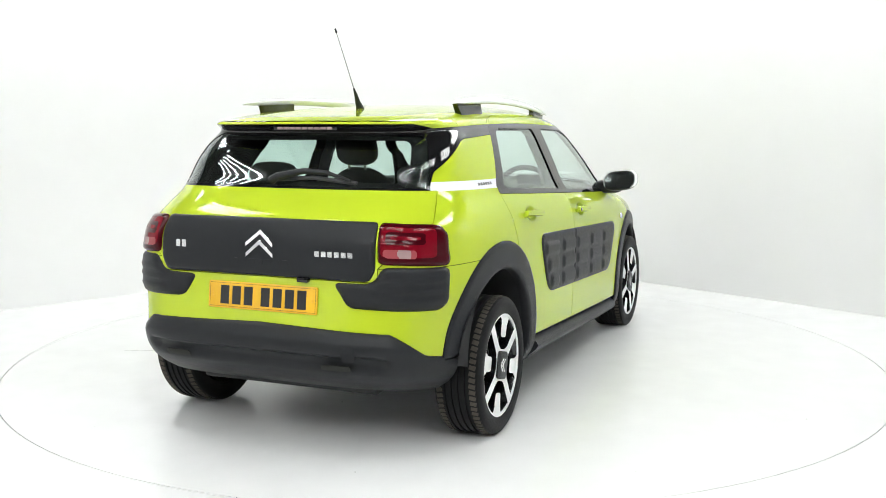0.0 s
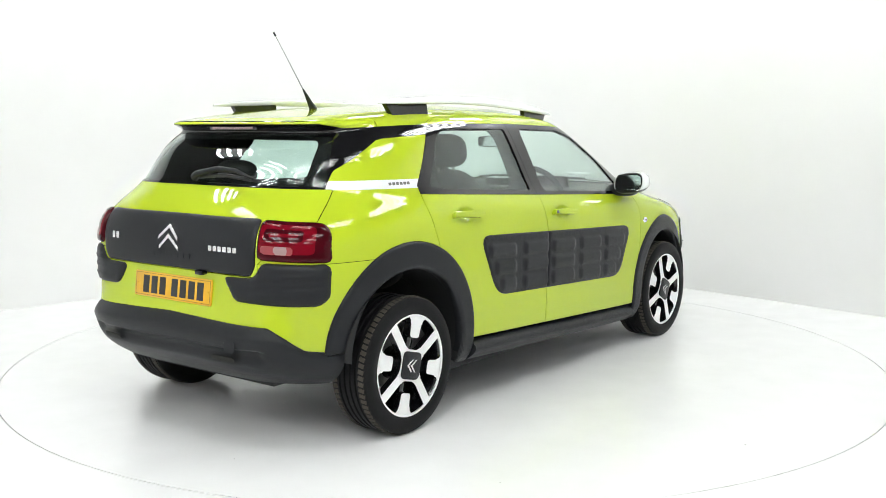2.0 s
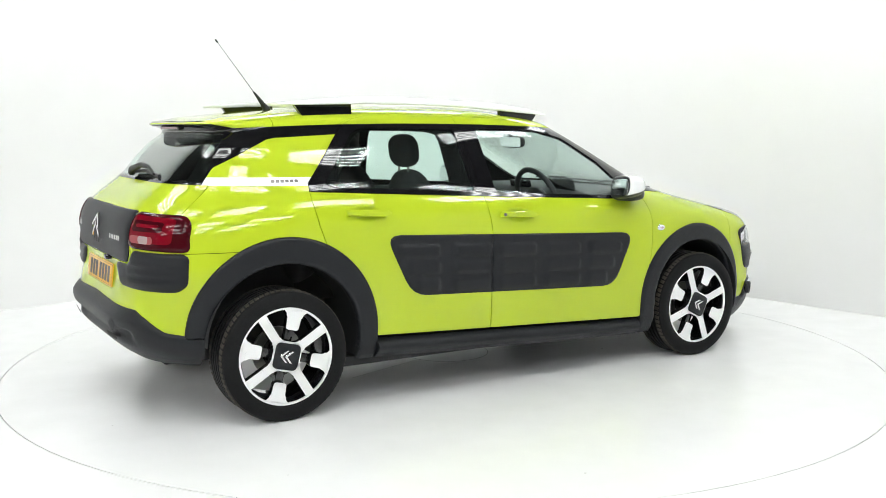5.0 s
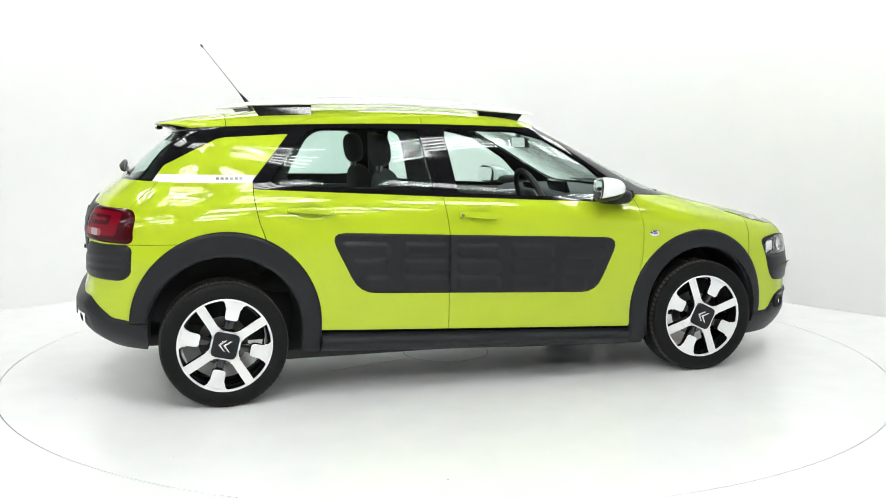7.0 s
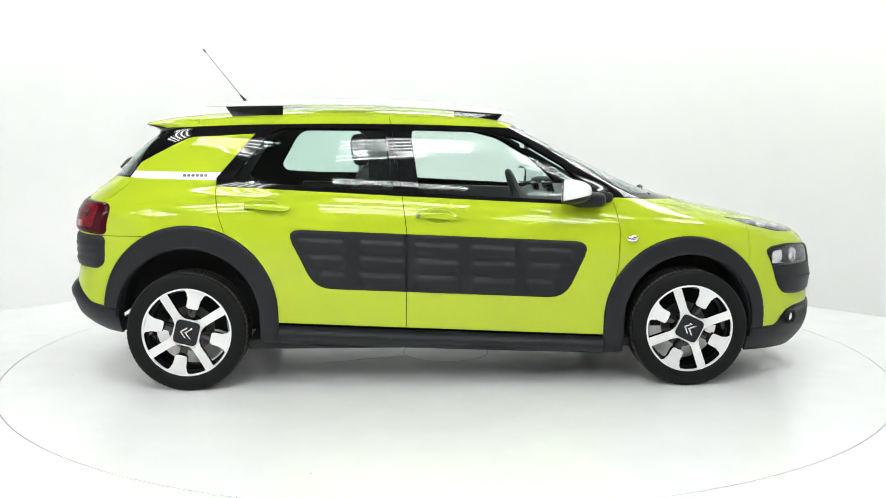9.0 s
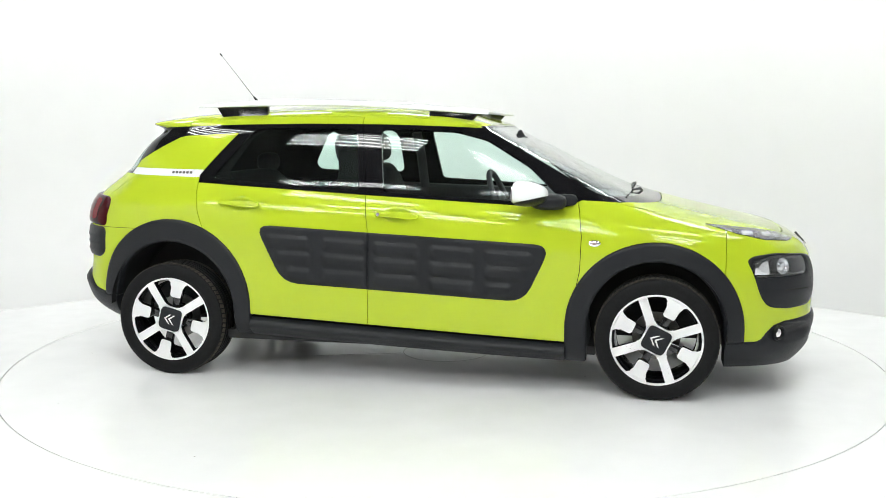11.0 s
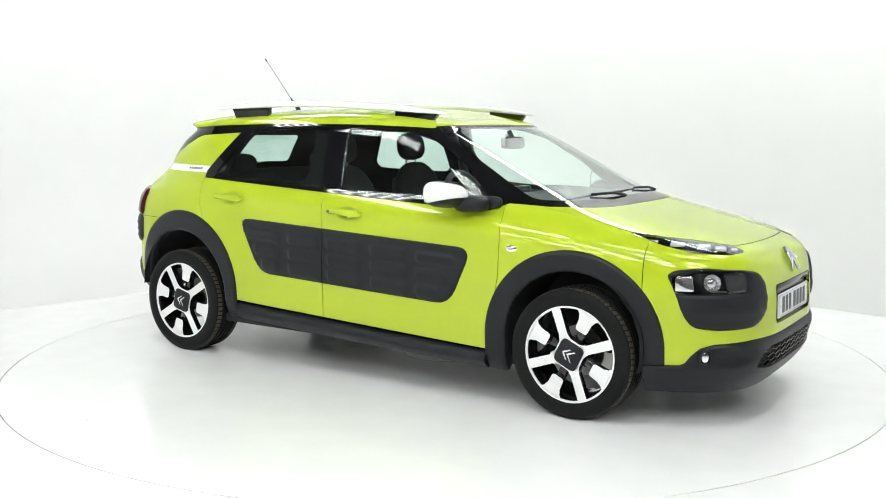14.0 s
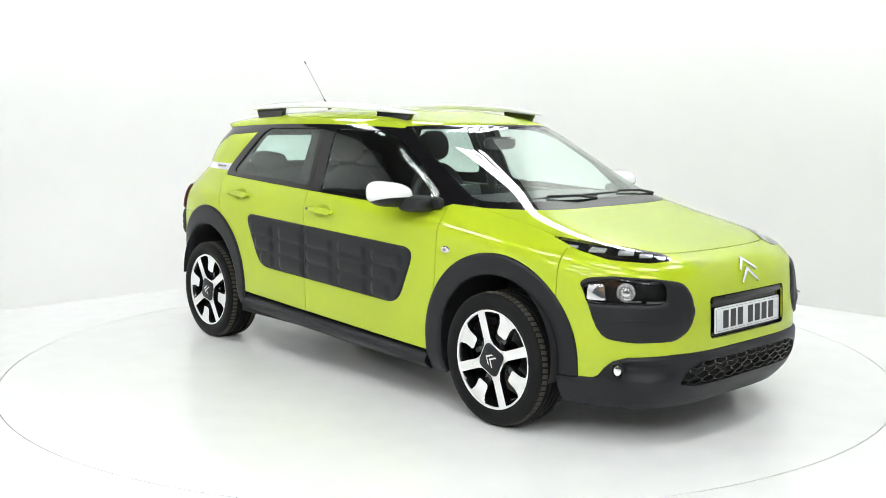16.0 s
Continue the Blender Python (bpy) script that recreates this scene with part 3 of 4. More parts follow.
    white = poly([(1.655, 0.837), (1.705, 0.84), (1.705, 0.871), (1.655, 0.868)], (3, 2), (0.75, 1), 0.006)
    loop = poly([(1.56, 0.835), (1.765, 0.845), (1.765, 0.955), (1.56, 0.94)], (3, 2), (0.75, 1), 0.02)
    core = poly([(1.60, 0.885), (1.75, 0.89), (1.75, 0.935), (1.60, 0.925)], (3, 2), (0.75, 1), 0.015)
    inner = poly([(1.615, 0.902), (1.735, 0.906), (1.735, 0.92), (1.615, 0.915)], (3, 2), (0.75, 1), 0.006)
    lens = cut(got, clear(got[0]))[0]
    bit, side = cut(lens, white(lens[0]))
    dark = cut(got, both(core, less(inner))(got[0]))[0]
    shade = cut(got, both(TAIL, less(loop))(got[0]))[0]
    for t, sd in zip(tails, "RL"):
        panel("lens", bit, LENS_CLEAR, t, "pale reversing lens", off=0.0175, depth=0.002, sides=sd)
        panel("lens", side, TAIL_PINK, t, "pinkish indicator lens", off=0.0174, depth=0.002, sides=sd)
        panel("reflector", dark, TAIL_DARK, t, "dark red reflector", off=0.0172, depth=0.002, sides=sd)
        panel("lamp_edge", shade, TAIL_DARK, t, "dark red lamp edge", off=lambda A: rim_round(TAIL, 0.016, 0.02)(A) + 0.001, depth=0.002, sides=sd)
    got = take(both(TAILPANEL, rear), 0.001)
    panel("tailgate_panel", got, PLASTIC, CAR, "charcoal plastic tailgate panel", off=rim_round(TAILPANEL, 0.008, 0.012), depth=0.03, sides="M")
    got = take(both(PAD_R, rear), 0.0)
    panel("rear_pad", got, PLASTIC, CAR, "charcoal rear corner pad with three ridges", off=rim_round(PAD_R, 0.015, 0.03), depth=0.03,
          relief=lambda A: sum(0.005 * np.exp(-((A[:, 2] - z) / 0.009)**2) for z in (0.668, 0.708, 0.748)) * (A[:, 3] * 0.75 < 1.80) * np.clip(-PAD_R(A) / 0.04, 0, 1))
    got = take(both(PLATEHOLE, front), 0.0)
    panel("plate_recess", got, GLOSS, CAR, "black number plate recess", off=-0.018, depth=-0.02, sides="M")

    # greenhouse: first the glass areas with their black frames
    got = take(both(SCREEN_ALL, lambda A: -A[:, 0]), 0.0)
    pane, frame_skin = cut(got, SCREEN(got[0]))
    panel("windscreen", pane, GLASS, CAR, "clear tinted windscreen", off=-0.003, depth=0.005, back=True, sides="M")[0].visible_shadow = False
    panel("windscreen_frame", frame_skin, GLOSS, CAR, "black windscreen border and pillars", off=-0.001, depth=0.02, sides="M")
    upper = both(less(BELT), less(ROOF), lambda A: 0.3 - np.abs(A[:, 1]))
    doors = take(both(upper, less(R_SEAM)), 0.0015)
    fdoor, rdoor = cut(doors, -B_SEAM(doors[0]))
    g, f = cut(fdoor, GLASS_F(fdoor[0]))
    for o in panel("front_window", g, GLASS, CAR, "tinted front door window", off=-0.006, depth=0.004, back=True):
        o.visible_shadow = False
    panel("front_window_frame", cut(f, B_SEAM(f[0]) * -1 + 0.002)[0], GLOSS, CAR, "gloss black front window frame", depth=0.02)
    g, f = cut(rdoor, GLASS_R(rdoor[0]))
    for o in panel("rear_window", g, GLASS_DARK, CAR, "dark tinted rear door window", off=-0.006, depth=0.004, back=True):
        o.visible_shadow = False
    panel("rear_window_frame", f, GLOSS, CAR, "gloss black rear window frame", depth=0.02)
    got = take(both(C_EDGE, less(ROOF), lambda A: A[:, 0] + 0.88, lambda A: (8.86 - A[:, 4]) * 0.1), 0.001)
    pane, frame_skin = cut(got, both(BACKGLASS, lambda A: A[:, 0] + 1.2)(got[0]))
    panel("rear_screen", pane, GLASS_DARK, CAR, "dark tinted tailgate glass", off=-0.003, depth=0.004, back=True, sides="M")[0].visible_shadow = False
    panel("rear_screen_frame", frame_skin, GLOSS, CAR, "gloss black surround of the rear glass", depth=0.02, sides="M")

    # painted panels
    panel("hood", take(HOOD), PAINT, CAR, sides="M", depth=0.015)
    spoiler = take(both(ROOF, lambda A: A[:, 0] + 1.25))
    panel("spoiler", spoiler, PAINT, CAR, "lime yellow roof spoiler", sides="M", depth=0.02)
    roof = take(both(ROOF, less(DOOR_TOP)))
    panel("roof", roof, PAINT, CAR, sides="M", depth=0.015)
    cowl = take(both(lambda A: (9.0 - A[:, 4]) * 0.1, lambda A: 0.75 - A[:, 0], lambda A: (A[:, 3] - 0.99) * 0.8), 0.0)
    panel("cowl", cowl, PLASTIC, CAR, "black cowl below the windscreen", off=-0.008, depth=0.02, sides="M")
    panel("pillar_foot", take(both(lambda A: (9.02 - A[:, 4]) * 0.1, lambda A: 0.75 - A[:, 0]), 0.0), GLOSS, CAR, "gloss black pillar foot", depth=0.01)
    tg = take(TAILGATE)
    panel("tailgate", tg, PAINT, CAR, sides="M", depth=0.015)
    panel("fender", take(both(less(F_SEAM), lambda A: A[:, 0] - 1.62)), PAINT, CAR)
    panel("bumper_skin", take(both(less(F_SEAM), lambda A: 1.0 - A[:, 0])), PAINT, CAR, "lime yellow front bumper skin", sides="M")
    panel("front_door", take(both(less(B_SEAM), lambda A: -0.5 - A[:, 0])), PAINT, CAR, relief=handle_cups)
    panel("rear_door", take(less(R_SEAM)), PAINT, CAR, relief=handle_cups)
    stripe = take(both(poly([(-1.72, 1.124), (-1.1, 1.117), (-1.1, 1.077), (-1.72, 1.088)], (0, 2), radius=0)), 0.0)
    quarter = take(both(lambda A: 0.797 - A[:, 2], lambda A: A[:, 0] + 0.5), 0.0012)
    qs = panel("rear_quarter", quarter, PAINT, CAR)
    for q, sd in zip(qs, "RL"):
        panel("stripe", stripe, WHITE, q, "white stripe", sides=sd)
    panel("rear_bumper_skin", rest, PAINT, CAR, "lime yellow rear bumper skin", sides="M")


def handle_cups(A):
    """Shallow hollows behind the door handles."""
    h = np.zeros(len(A))
    for x, z in ((-0.875, 0.943), (-0.012, 0.899)):
        d = np.hypot((A[:, 0] - x) / 0.075, (A[:, 2] - z) / 0.036)
        h -= 0.022 * (1 - np.clip(d, 0, 1)**2)**1.5
    return h


def fog_pocket(A):
    """Hollows round the fog lamps."""
    d = np.hypot((np.abs(A[:, 1]) - 0.585) / 0.11, (A[:, 2] - 0.335) / 0.048)
    return -0.03 * (1 - np.clip(d, 0, 1)**2)**1.2


def sill_step(A):
    """A deep groove below the doors over a rounded ledge that tucks under the car."""
    top = np.interp(A[:, 0], [-0.83, 0.84], [0.353, 0.277])
    d = top - A[:, 2]
    ledge = np.clip((d - 0.028) / 0.018, 0, 1)
    return -0.040 * np.exp(-((d - 0.012) / 0.014)**2) + 0.016 * ledge - 0.40 * np.clip(d - 0.055, 0, 1)


def rear_lip(A):
    """A flat step along the lower bumper."""
    k = np.clip(-BUMPER_R(A) / 0.05, 0, 1) * np.clip((A[:, 3] - 2.1) / 0.15, 0, 1)
    band = np.clip((A[:, 3] - 2.28) / 0.06, 0, 1)
    crease = np.clip((0.452 - A[:, 2]) / 0.010, 0, 1) * np.clip((A[:, 2] - 0.385) / 0.03, 0, 1)
    return 0.016 * np.exp(-((A[:, 2] - 0.495) / 0.045)**2) * k - 0.022 * crease * band


body()


# ---- wheels ----
def wheel(x, y, turn, name="wheel"):
    base = new(name)
    base.parent = CAR
    base.matrix_basis = pose(x, y, 0.3055, 0, 0, 0 if y < 0 else 180)
    tagged(base, "black and machined alloy wheel with a road tyre")
    # outward is -y
    prof = [(0.222, -0.095), (0.232, -0.101), (0.262, -0.106), (0.286, -0.104), (0.299, -0.096), (0.3045, -0.08)]
    for g in (-0.045, -0.015, 0.015, 0.045):
        prof += [(0.3055, g - 0.007), (0.298, g - 0.0045), (0.298, g + 0.0045), (0.3055, g + 0.007)]
    prof += [(0.3045, 0.08), (0.299, 0.096), (0.286, 0.104), (0.262, 0.106), (0.232, 0.101), (0.222, 0.095)]
    bm = lathe(bmesh.new(), prof, 96)
    tyre = part("tyre", bm, RUBBER, base, "black road tyre with worn tread")
    # tread blocks: cross grooves on both shoulders
    bm = bmesh.new()
    for k in range(72):
        a = 2 * math.pi * k / 72
        for s in (-1, 1):
            box(bm, (0.0185, 0.028, 0.004), Matrix.Rotation(a, 4, "Y") @ pose(0, s * 0.074, 0.3045, -s * 6, 0, s * 12))
    tread = part("tread", bm, TREAD, base, "worn grey tread blocks", smooth=False)
    tread["kind"] = "stuff"
    bm = lathe(bmesh.new(), [(0.218, -0.096), (0.228, -0.0985), (0.2285, -0.093), (0.221, -0.088), (0.218, -0.089)], 96)
    part("rim_ring", bm, ALLOY, base, "machined alloy rim edge")
    bm = lathe(bmesh.new(), [(0.216, -0.092), (0.205, -0.07), (0.196, 0.0), (0.2, 0.09), (0.212, 0.09), (0.216, 0.0)], 64)
    part("barrel", bm, RIM_BLACK, base, "gloss black rim barrel")
    bm = lathe(bmesh.new(), [(0.02, 0.02), (0.12, 0.018), (0.12, 0.032), (0.02, 0.032)], 48)
    part("brake_disc", bm, METAL, base, "steel brake disc")
    bm = lathe(bmesh.new(), [(0.001, -0.012), (0.07, -0.012), (0.075, 0.03), (0.10, 0.06), (0.10, 0.07), (0.001, 0.07)], 32)
    part("hub", bm, RIM_BLACK, base, "dark hub and back plate")
    face = Matrix.Rotation(radians(90), 4, "X")      # u right, v up, depth outward (-y)
    arm = Matrix.Translation((0, -0.062, 0)) @ face

    def dark_sides(bm):
        """Only the turned front face is bright metal; the flanks keep the black coat."""
        bm.normal_update()
        for f in bm.faces:
            f.material_index = 0 if f.normal.y < -0.55 else 1
        return bm
    for k in range(4):
        m = arm @ pose(0, 0, 0, 0, 0, turn + 90 * k)
        bm = slab(bmesh.new(), rounded([(0.05, -0.042), (0.088, -0.0215), (0.217, -0.023), (0.227, -0.021), (0.227, 0.021), (0.217, 0.023), (0.088, 0.0215), (0.05, 0.042)], 0.006, 3), 0.034, m, 0.004)
        part("spoke", dark_sides(bm), (ALLOY, RIM_BLACK), base, "machined alloy spoke")
        m = arm @ pose(0, 0, 0, 0, 0, turn + 45 + 90 * k)
        bm = slab(bmesh.new(), rounded([(0.122, -0.033), (0.190, -0.0345), (0.207, -0.052), (0.2155, -0.067), (0.221, -0.055), (0.2265, -0.02), (0.2265, 0.02), (0.221, 0.055), (0.2155, 0.067), (0.207, 0.052), (0.190, 0.0345), (0.122, 0.033)], 0.016, 4), 0.032, m, 0.004)
        part("rim_block", dark_sides(bm), (ALLOY, RIM_BLACK), base, "machined alloy block at the rim")
        bm = slab(bmesh.new(), rounded([(0.05, -0.02), (0.14, -0.02), (0.2, -0.014), (0.2, 0.014), (0.14, 0.02), (0.05, 0.02)], 0.005, 3), 0.03, m @ pose(0, 0, -0.022), 0.006)
        part("inner_spoke", bm, RIM_BLACK, base, "gloss black inner spoke")
    m = arm @ pose(0, 0, 0, 0, 0, turn + 45)
    q = 0.07
    bm = slab(bmesh.new(), rounded([(q, -q), (q, q), (-q, q), (-q, -q)], 0.03, 6), 0.034, m, 0.005)
    part("hub_plate", dark_sides(bm), (ALLOY, RIM_BLACK), base, "machined alloy hub plate")
    q = 0.061
    bm = slab(bmesh.new(), rounded([(q, -q), (q, q), (-q, q), (-q, -q)], 0.025, 6), 0.008, m @ pose(0, 0, 0.033), 0.003)
    cap = part("hub_cap", bm, PLASTIC, base, "charcoal square hub cap")
    for d in (-0.004, 0.02):
        bm = chevron(bmesh.new(), 0.056, 0.03, 0.011, 0.003, m @ pose(0, d, 0.041))
        part("emblem", bm, SILVER, base, "silver chevron")
    return base


def chevron(bm, wide, high, thick, depth, m):
    """An upturned V of the given width, leaning on its own plane."""
    w, h, t = wide / 2, high, thick
    return slab(bm, [(-w, -h / 2), (0, h / 2), (w, -h / 2), (w, -h / 2 - t), (0, h / 2 - t), (-w, -h / 2 - t)][::-1], depth, m, 0.001, 1)


for wx, turn in ((-1.2975, 31), (1.2975, 19)):
    wheel(wx, -0.722, turn)
    wheel(wx, 0.722, turn)

# ---- places on the shell ----
SKIN, _ = skin_start(12, 44, 240, 48)


def spot(**at):
    """The nearest point of the right half of the shell with the given coordinates, and its outward normal."""
    want = {"x": 0, "y": 1, "z": 2}
    end = at.pop("end", "")
    A = SKIN[SKIN[:, 3] < 1.05] if end == "front" else SKIN[SKIN[:, 3] > 1.98] if end == "rear" else SKIN[(SKIN[:, 3] > 0.95) & (SKIN[:, 3] < 2.05)] if end == "side" else SKIN
    flip = at.get("y", -1) > 0
    d = sum((A[:, want[k]] - (-abs(v) if k == "y" else v))**2 for k, v in at.items())
    a = A[np.argmin(d)]
    p, n = Vector(a[:3]), Vector(a[5:8])
    for k, v in at.items():
        p[want[k]] = v if k != "y" else -abs(v)
    if flip:
        p.y, n.y = -p.y, -n.y
    return p, n


def facing(p, n, lift=0.0):
    """A pose on the shell: u to the viewer's right, v up, depth outward."""
    n = n.normalized()
    u = Vector((0, 0, 1)).cross(n).normalized()
    v = n.cross(u)
    return Matrix(((u.x, v.x, n.x, p.x + n.x * lift), (u.y, v.y, n.y, p.y + n.y * lift), (u.z, v.z, n.z, p.z + n.z * lift), (0, 0, 0, 1)))


def rect(w, h, r=0.004, steps=4):
    return rounded([(-w / 2, -h / 2), (w / 2, -h / 2), (w / 2, h / 2), (-w / 2, h / 2)], r, steps)


def number_plate(at, mat, label):
    bm = slab(bmesh.new(), rect(0.522, 0.112, 0.008), 0.006, at, 0.002)
    plate = part("number_plate", bm, mat, CAR, label)
    bm = bmesh.new()
    for s, c in (((0.506, 0.0012), (0, 0.0485)), ((0.506, 0.0012), (0, -0.0485)), ((0.0012, 0.097), (-0.253, 0)), ((0.0012, 0.097), (0.253, 0))):
        slab(bm, [(c[0] - s[0] / 2, c[1] - s[1] / 2), (c[0] + s[0] / 2, c[1] - s[1] / 2), (c[0] + s[0] / 2, c[1] + s[1] / 2), (c[0] - s[0] / 2, c[1] + s[1] / 2)], 0.0004, at @ pose(0, 0, 0.006))
    part("plate_border", bm, INK, plate, "thin dark border line")
    x = -0.205
    for k in range(7):
        bm = slab(bmesh.new(), [(x + 0.004, -0.0385), (x + 0.046, -0.0385), (x + 0.046, 0.0385), (x + 0.004, 0.0385)], 0.0006, at @ pose(0, 0, 0.006))
        part("plate_bar", bm, INK, plate, smooth=False)
        x += 0.0575 if k != 2 else 0.082
    for sx in (-1, 1):
        bm = bmesh.new()
        bmesh.ops.create_cone(bm, cap_ends=True, segments=16, radius1=0.006, radius2=0.005, depth=0.004, matrix=at @ pose(sx * 0.238, 0, 0.008))
        part("screw_cap", bm, mat, plate)


p, n = spot(y=0.0, z=0.655, end="rear")
number_plate(facing(Vector((p.x, 0, 0.655)), Vector((-1, 0, 0.12)), 0.004), PLATE_Y, "yellow rear number plate")
number_plate(facing(Vector((2.083, 0, 0.524)), Vector((1, 0, 0.03)), 0.0), PLATE_W, "white front number plate")
bm = bmesh.new()
box(bm, (0.03, 0.56, 0.028), pose(2.07, 0, 0.614), 0.006)
part("grille_bar", bm, GLOSS, CAR, "black bar over the number plate")

# emblems and badges as plain shapes
for z, end, x0, wide in ((0.905, "rear", -1.0, 0.13), (0.866, "rear", -1.0, 0.13), (0.748, "front", 1.0, 0.125), (0.705, "front", 1.0, 0.125)):
    p, n = spot(y=0.0, z=z, end=end)
    n.y = 0
    bm = chevron(bmesh.new(), wide, 0.056, 0.0185, 0.013, facing(Vector((p.x, 0, z)), n, 0.004 if end == "rear" else 0.001))
    part("emblem", bm, CHROME, CAR, "chrome chevron emblem")


def badge(y0, y1, z, count, high, mat, label, lift=0.006):
    k = (y1 - y0) / count
    for i in range(count):
        y = y0 + k * (i + 0.5)
        p, n = spot(y=y, z=z, end="rear")
        bm = slab(bmesh.new(), rect(abs(k) * 0.72, high, 0.003, 3), 0.004, facing(p, n, lift))
        part("badge_bar", bm, mat, bpy.data.objects["tailgate_panel"], label)


badge(-0.25, -0.425, 0.848, 6, 0.022, SILVER, "silver badge bar")
badge(0.425, 0.365, 0.862, 2, 0.03, SILVER, "silver badge bar")
badge(0.145, -0.135, 0.803, 7, 0.024, PLASTIC, "embossed charcoal badge bar", 0.0055)
for i in range(6):
    p, n = spot(x=-1.305 + 0.022 * i, z=1.101, end="side")
    for sd in (1, -1):
        bm = slab(bmesh.new(), rect(0.016, 0.013, 0.002, 2), 0.001, facing(Vector((p.x, sd * p.y, p.z)), Vector((n.x, sd * n.y, n.z)), 0.001))
        part("badge_bar", bm, METAL, CAR, "small grey badge bar on the stripe")


# small rear and front mouldings
for y, z, wd, h, mat, label in ((0.40, 0.405, 0.13, 0.026, GAP, "dark slot in the rear bumper"), (-0.36, 0.405, 0.13, 0.026, GAP, "dark slot in the rear bumper"),
                                (-0.42, 0.462, 0.06, 0.06, PLASTIC, "round towing eye cover")):
    p, n = spot(y=y, z=z, end="rear")
    out = rect(wd, h, min(wd, h) * 0.48, 6)
    bm = slab(bmesh.new(), out, 0.003, facing(p, n, 0.0125 if mat is GAP else 0.022), 0.001)
    part("bumper_moulding", bm, mat, CAR, label)
p, n = spot(y=-0.20, z=0.742, end="rear")
bm = bmesh.new()
box(bm, (0.05, 0.02, 0.03), facing(p, n, 0.012), 0.005)
part("tailgate_button", bm, GLOSS, CAR, "black tailgate release button")
for side in (-1, 1):
    p, n = spot(y=0.60 * side, z=0.553, end="front")
    bm = slab(bmesh.new(), rect(0.17, 0.006, 0.003, 3), 0.002, facing(p, n, 0.0165))
    part("pod_slot", bm, GAP, CAR, "thin slot in the headlamp pod")

# ---- side fittings ----
def handle(x, z, side):
    p, n = spot(x=x, z=z, end="side")
    if side > 0:
        p.y, n.y = -p.y, -n.y
    m = facing(p, n, 0.0)
    d = side                                    # u runs forward on the right side, backward on the left
    bm = bmesh.new()
    out = rounded([(-0.115, -0.012), (0.085, -0.019), (0.115, -0.008), (0.115, 0.006), (0.08, 0.016), (-0.115, 0.014)], 0.008, 4)
    out = [(-d * u, v) for u, v in out]
    if d > 0:
        out = out[::-1]
    slab(bm, out, 0.016, m @ pose(0, 0, 0.014, 0, 0, 2.6 * d), 0.006, 3)
    bmesh.ops.recalc_face_normals(bm, faces=bm.faces)
    ob = part("door_handle", bm, PAINT, CAR, "lime yellow door handle")
    for u in (-0.1, 0.095):
        bm = bmesh.new()
        box(bm, (0.02, 0.018, 0.03), m @ pose(-d * u, 0, 0.005), 0.004)
        part("handle_post", bm, PAINT, ob)
    return ob, m


for side in (-1, 1):
    handle(-0.875, 0.94, side)
    ob, m = handle(-0.012, 0.896, side)
    bm = bmesh.new()
    bmesh.ops.create_cone(bm, cap_ends=True, segments=20, radius1=0.009, radius2=0.008, depth=0.006, matrix=m @ pose(0.098 * side, 0.002, 0.032))
    part("lock", bm, METAL, ob, "steel key lock")
    p, n = spot(x=0.988, z=0.778, end="side")
    p.y, n.y = (p.y, n.y) if side < 0 else (-p.y, -n.y)
    bm = bmesh.new()
    bmesh.ops.create_uvsphere(bm, u_segments=24, v_segments=10, radius=1, matrix=facing(p, n, 0.001) @ Matrix.Diagonal((0.03, 0.017, 0.007, 1)))
    rep = part("side_marker", bm, CHROME, CAR, "small clear side repeater")
    bm = bmesh.new()
    bmesh.ops.create_uvsphere(bm, u_segments=16, v_segments=8, radius=1, matrix=facing(p, n, 0.006) @ Matrix.Diagonal((0.014, 0.007, 0.004, 1)))
    part("lens", bm, LENS_CLEAR, rep)


def superblob(bm, center, half, power=2.6, rot=None):
    """A pillow-shaped closed body."""
    made = bmesh.ops.create_uvsphere(bm, u_segments=36, v_segments=22, radius=1)["verts"]
    for v in made:
        c = v.co.copy()
        r = sum(abs(k)**power for k in c)**(1 / power)
        v.co = Vector(c / r)
    m = Matrix.Translation(center) @ (rot or Matrix()) @ Matrix.Diagonal((*half, 1))
    bmesh.ops.transform(bm, matrix=m, verts=made)
    return made


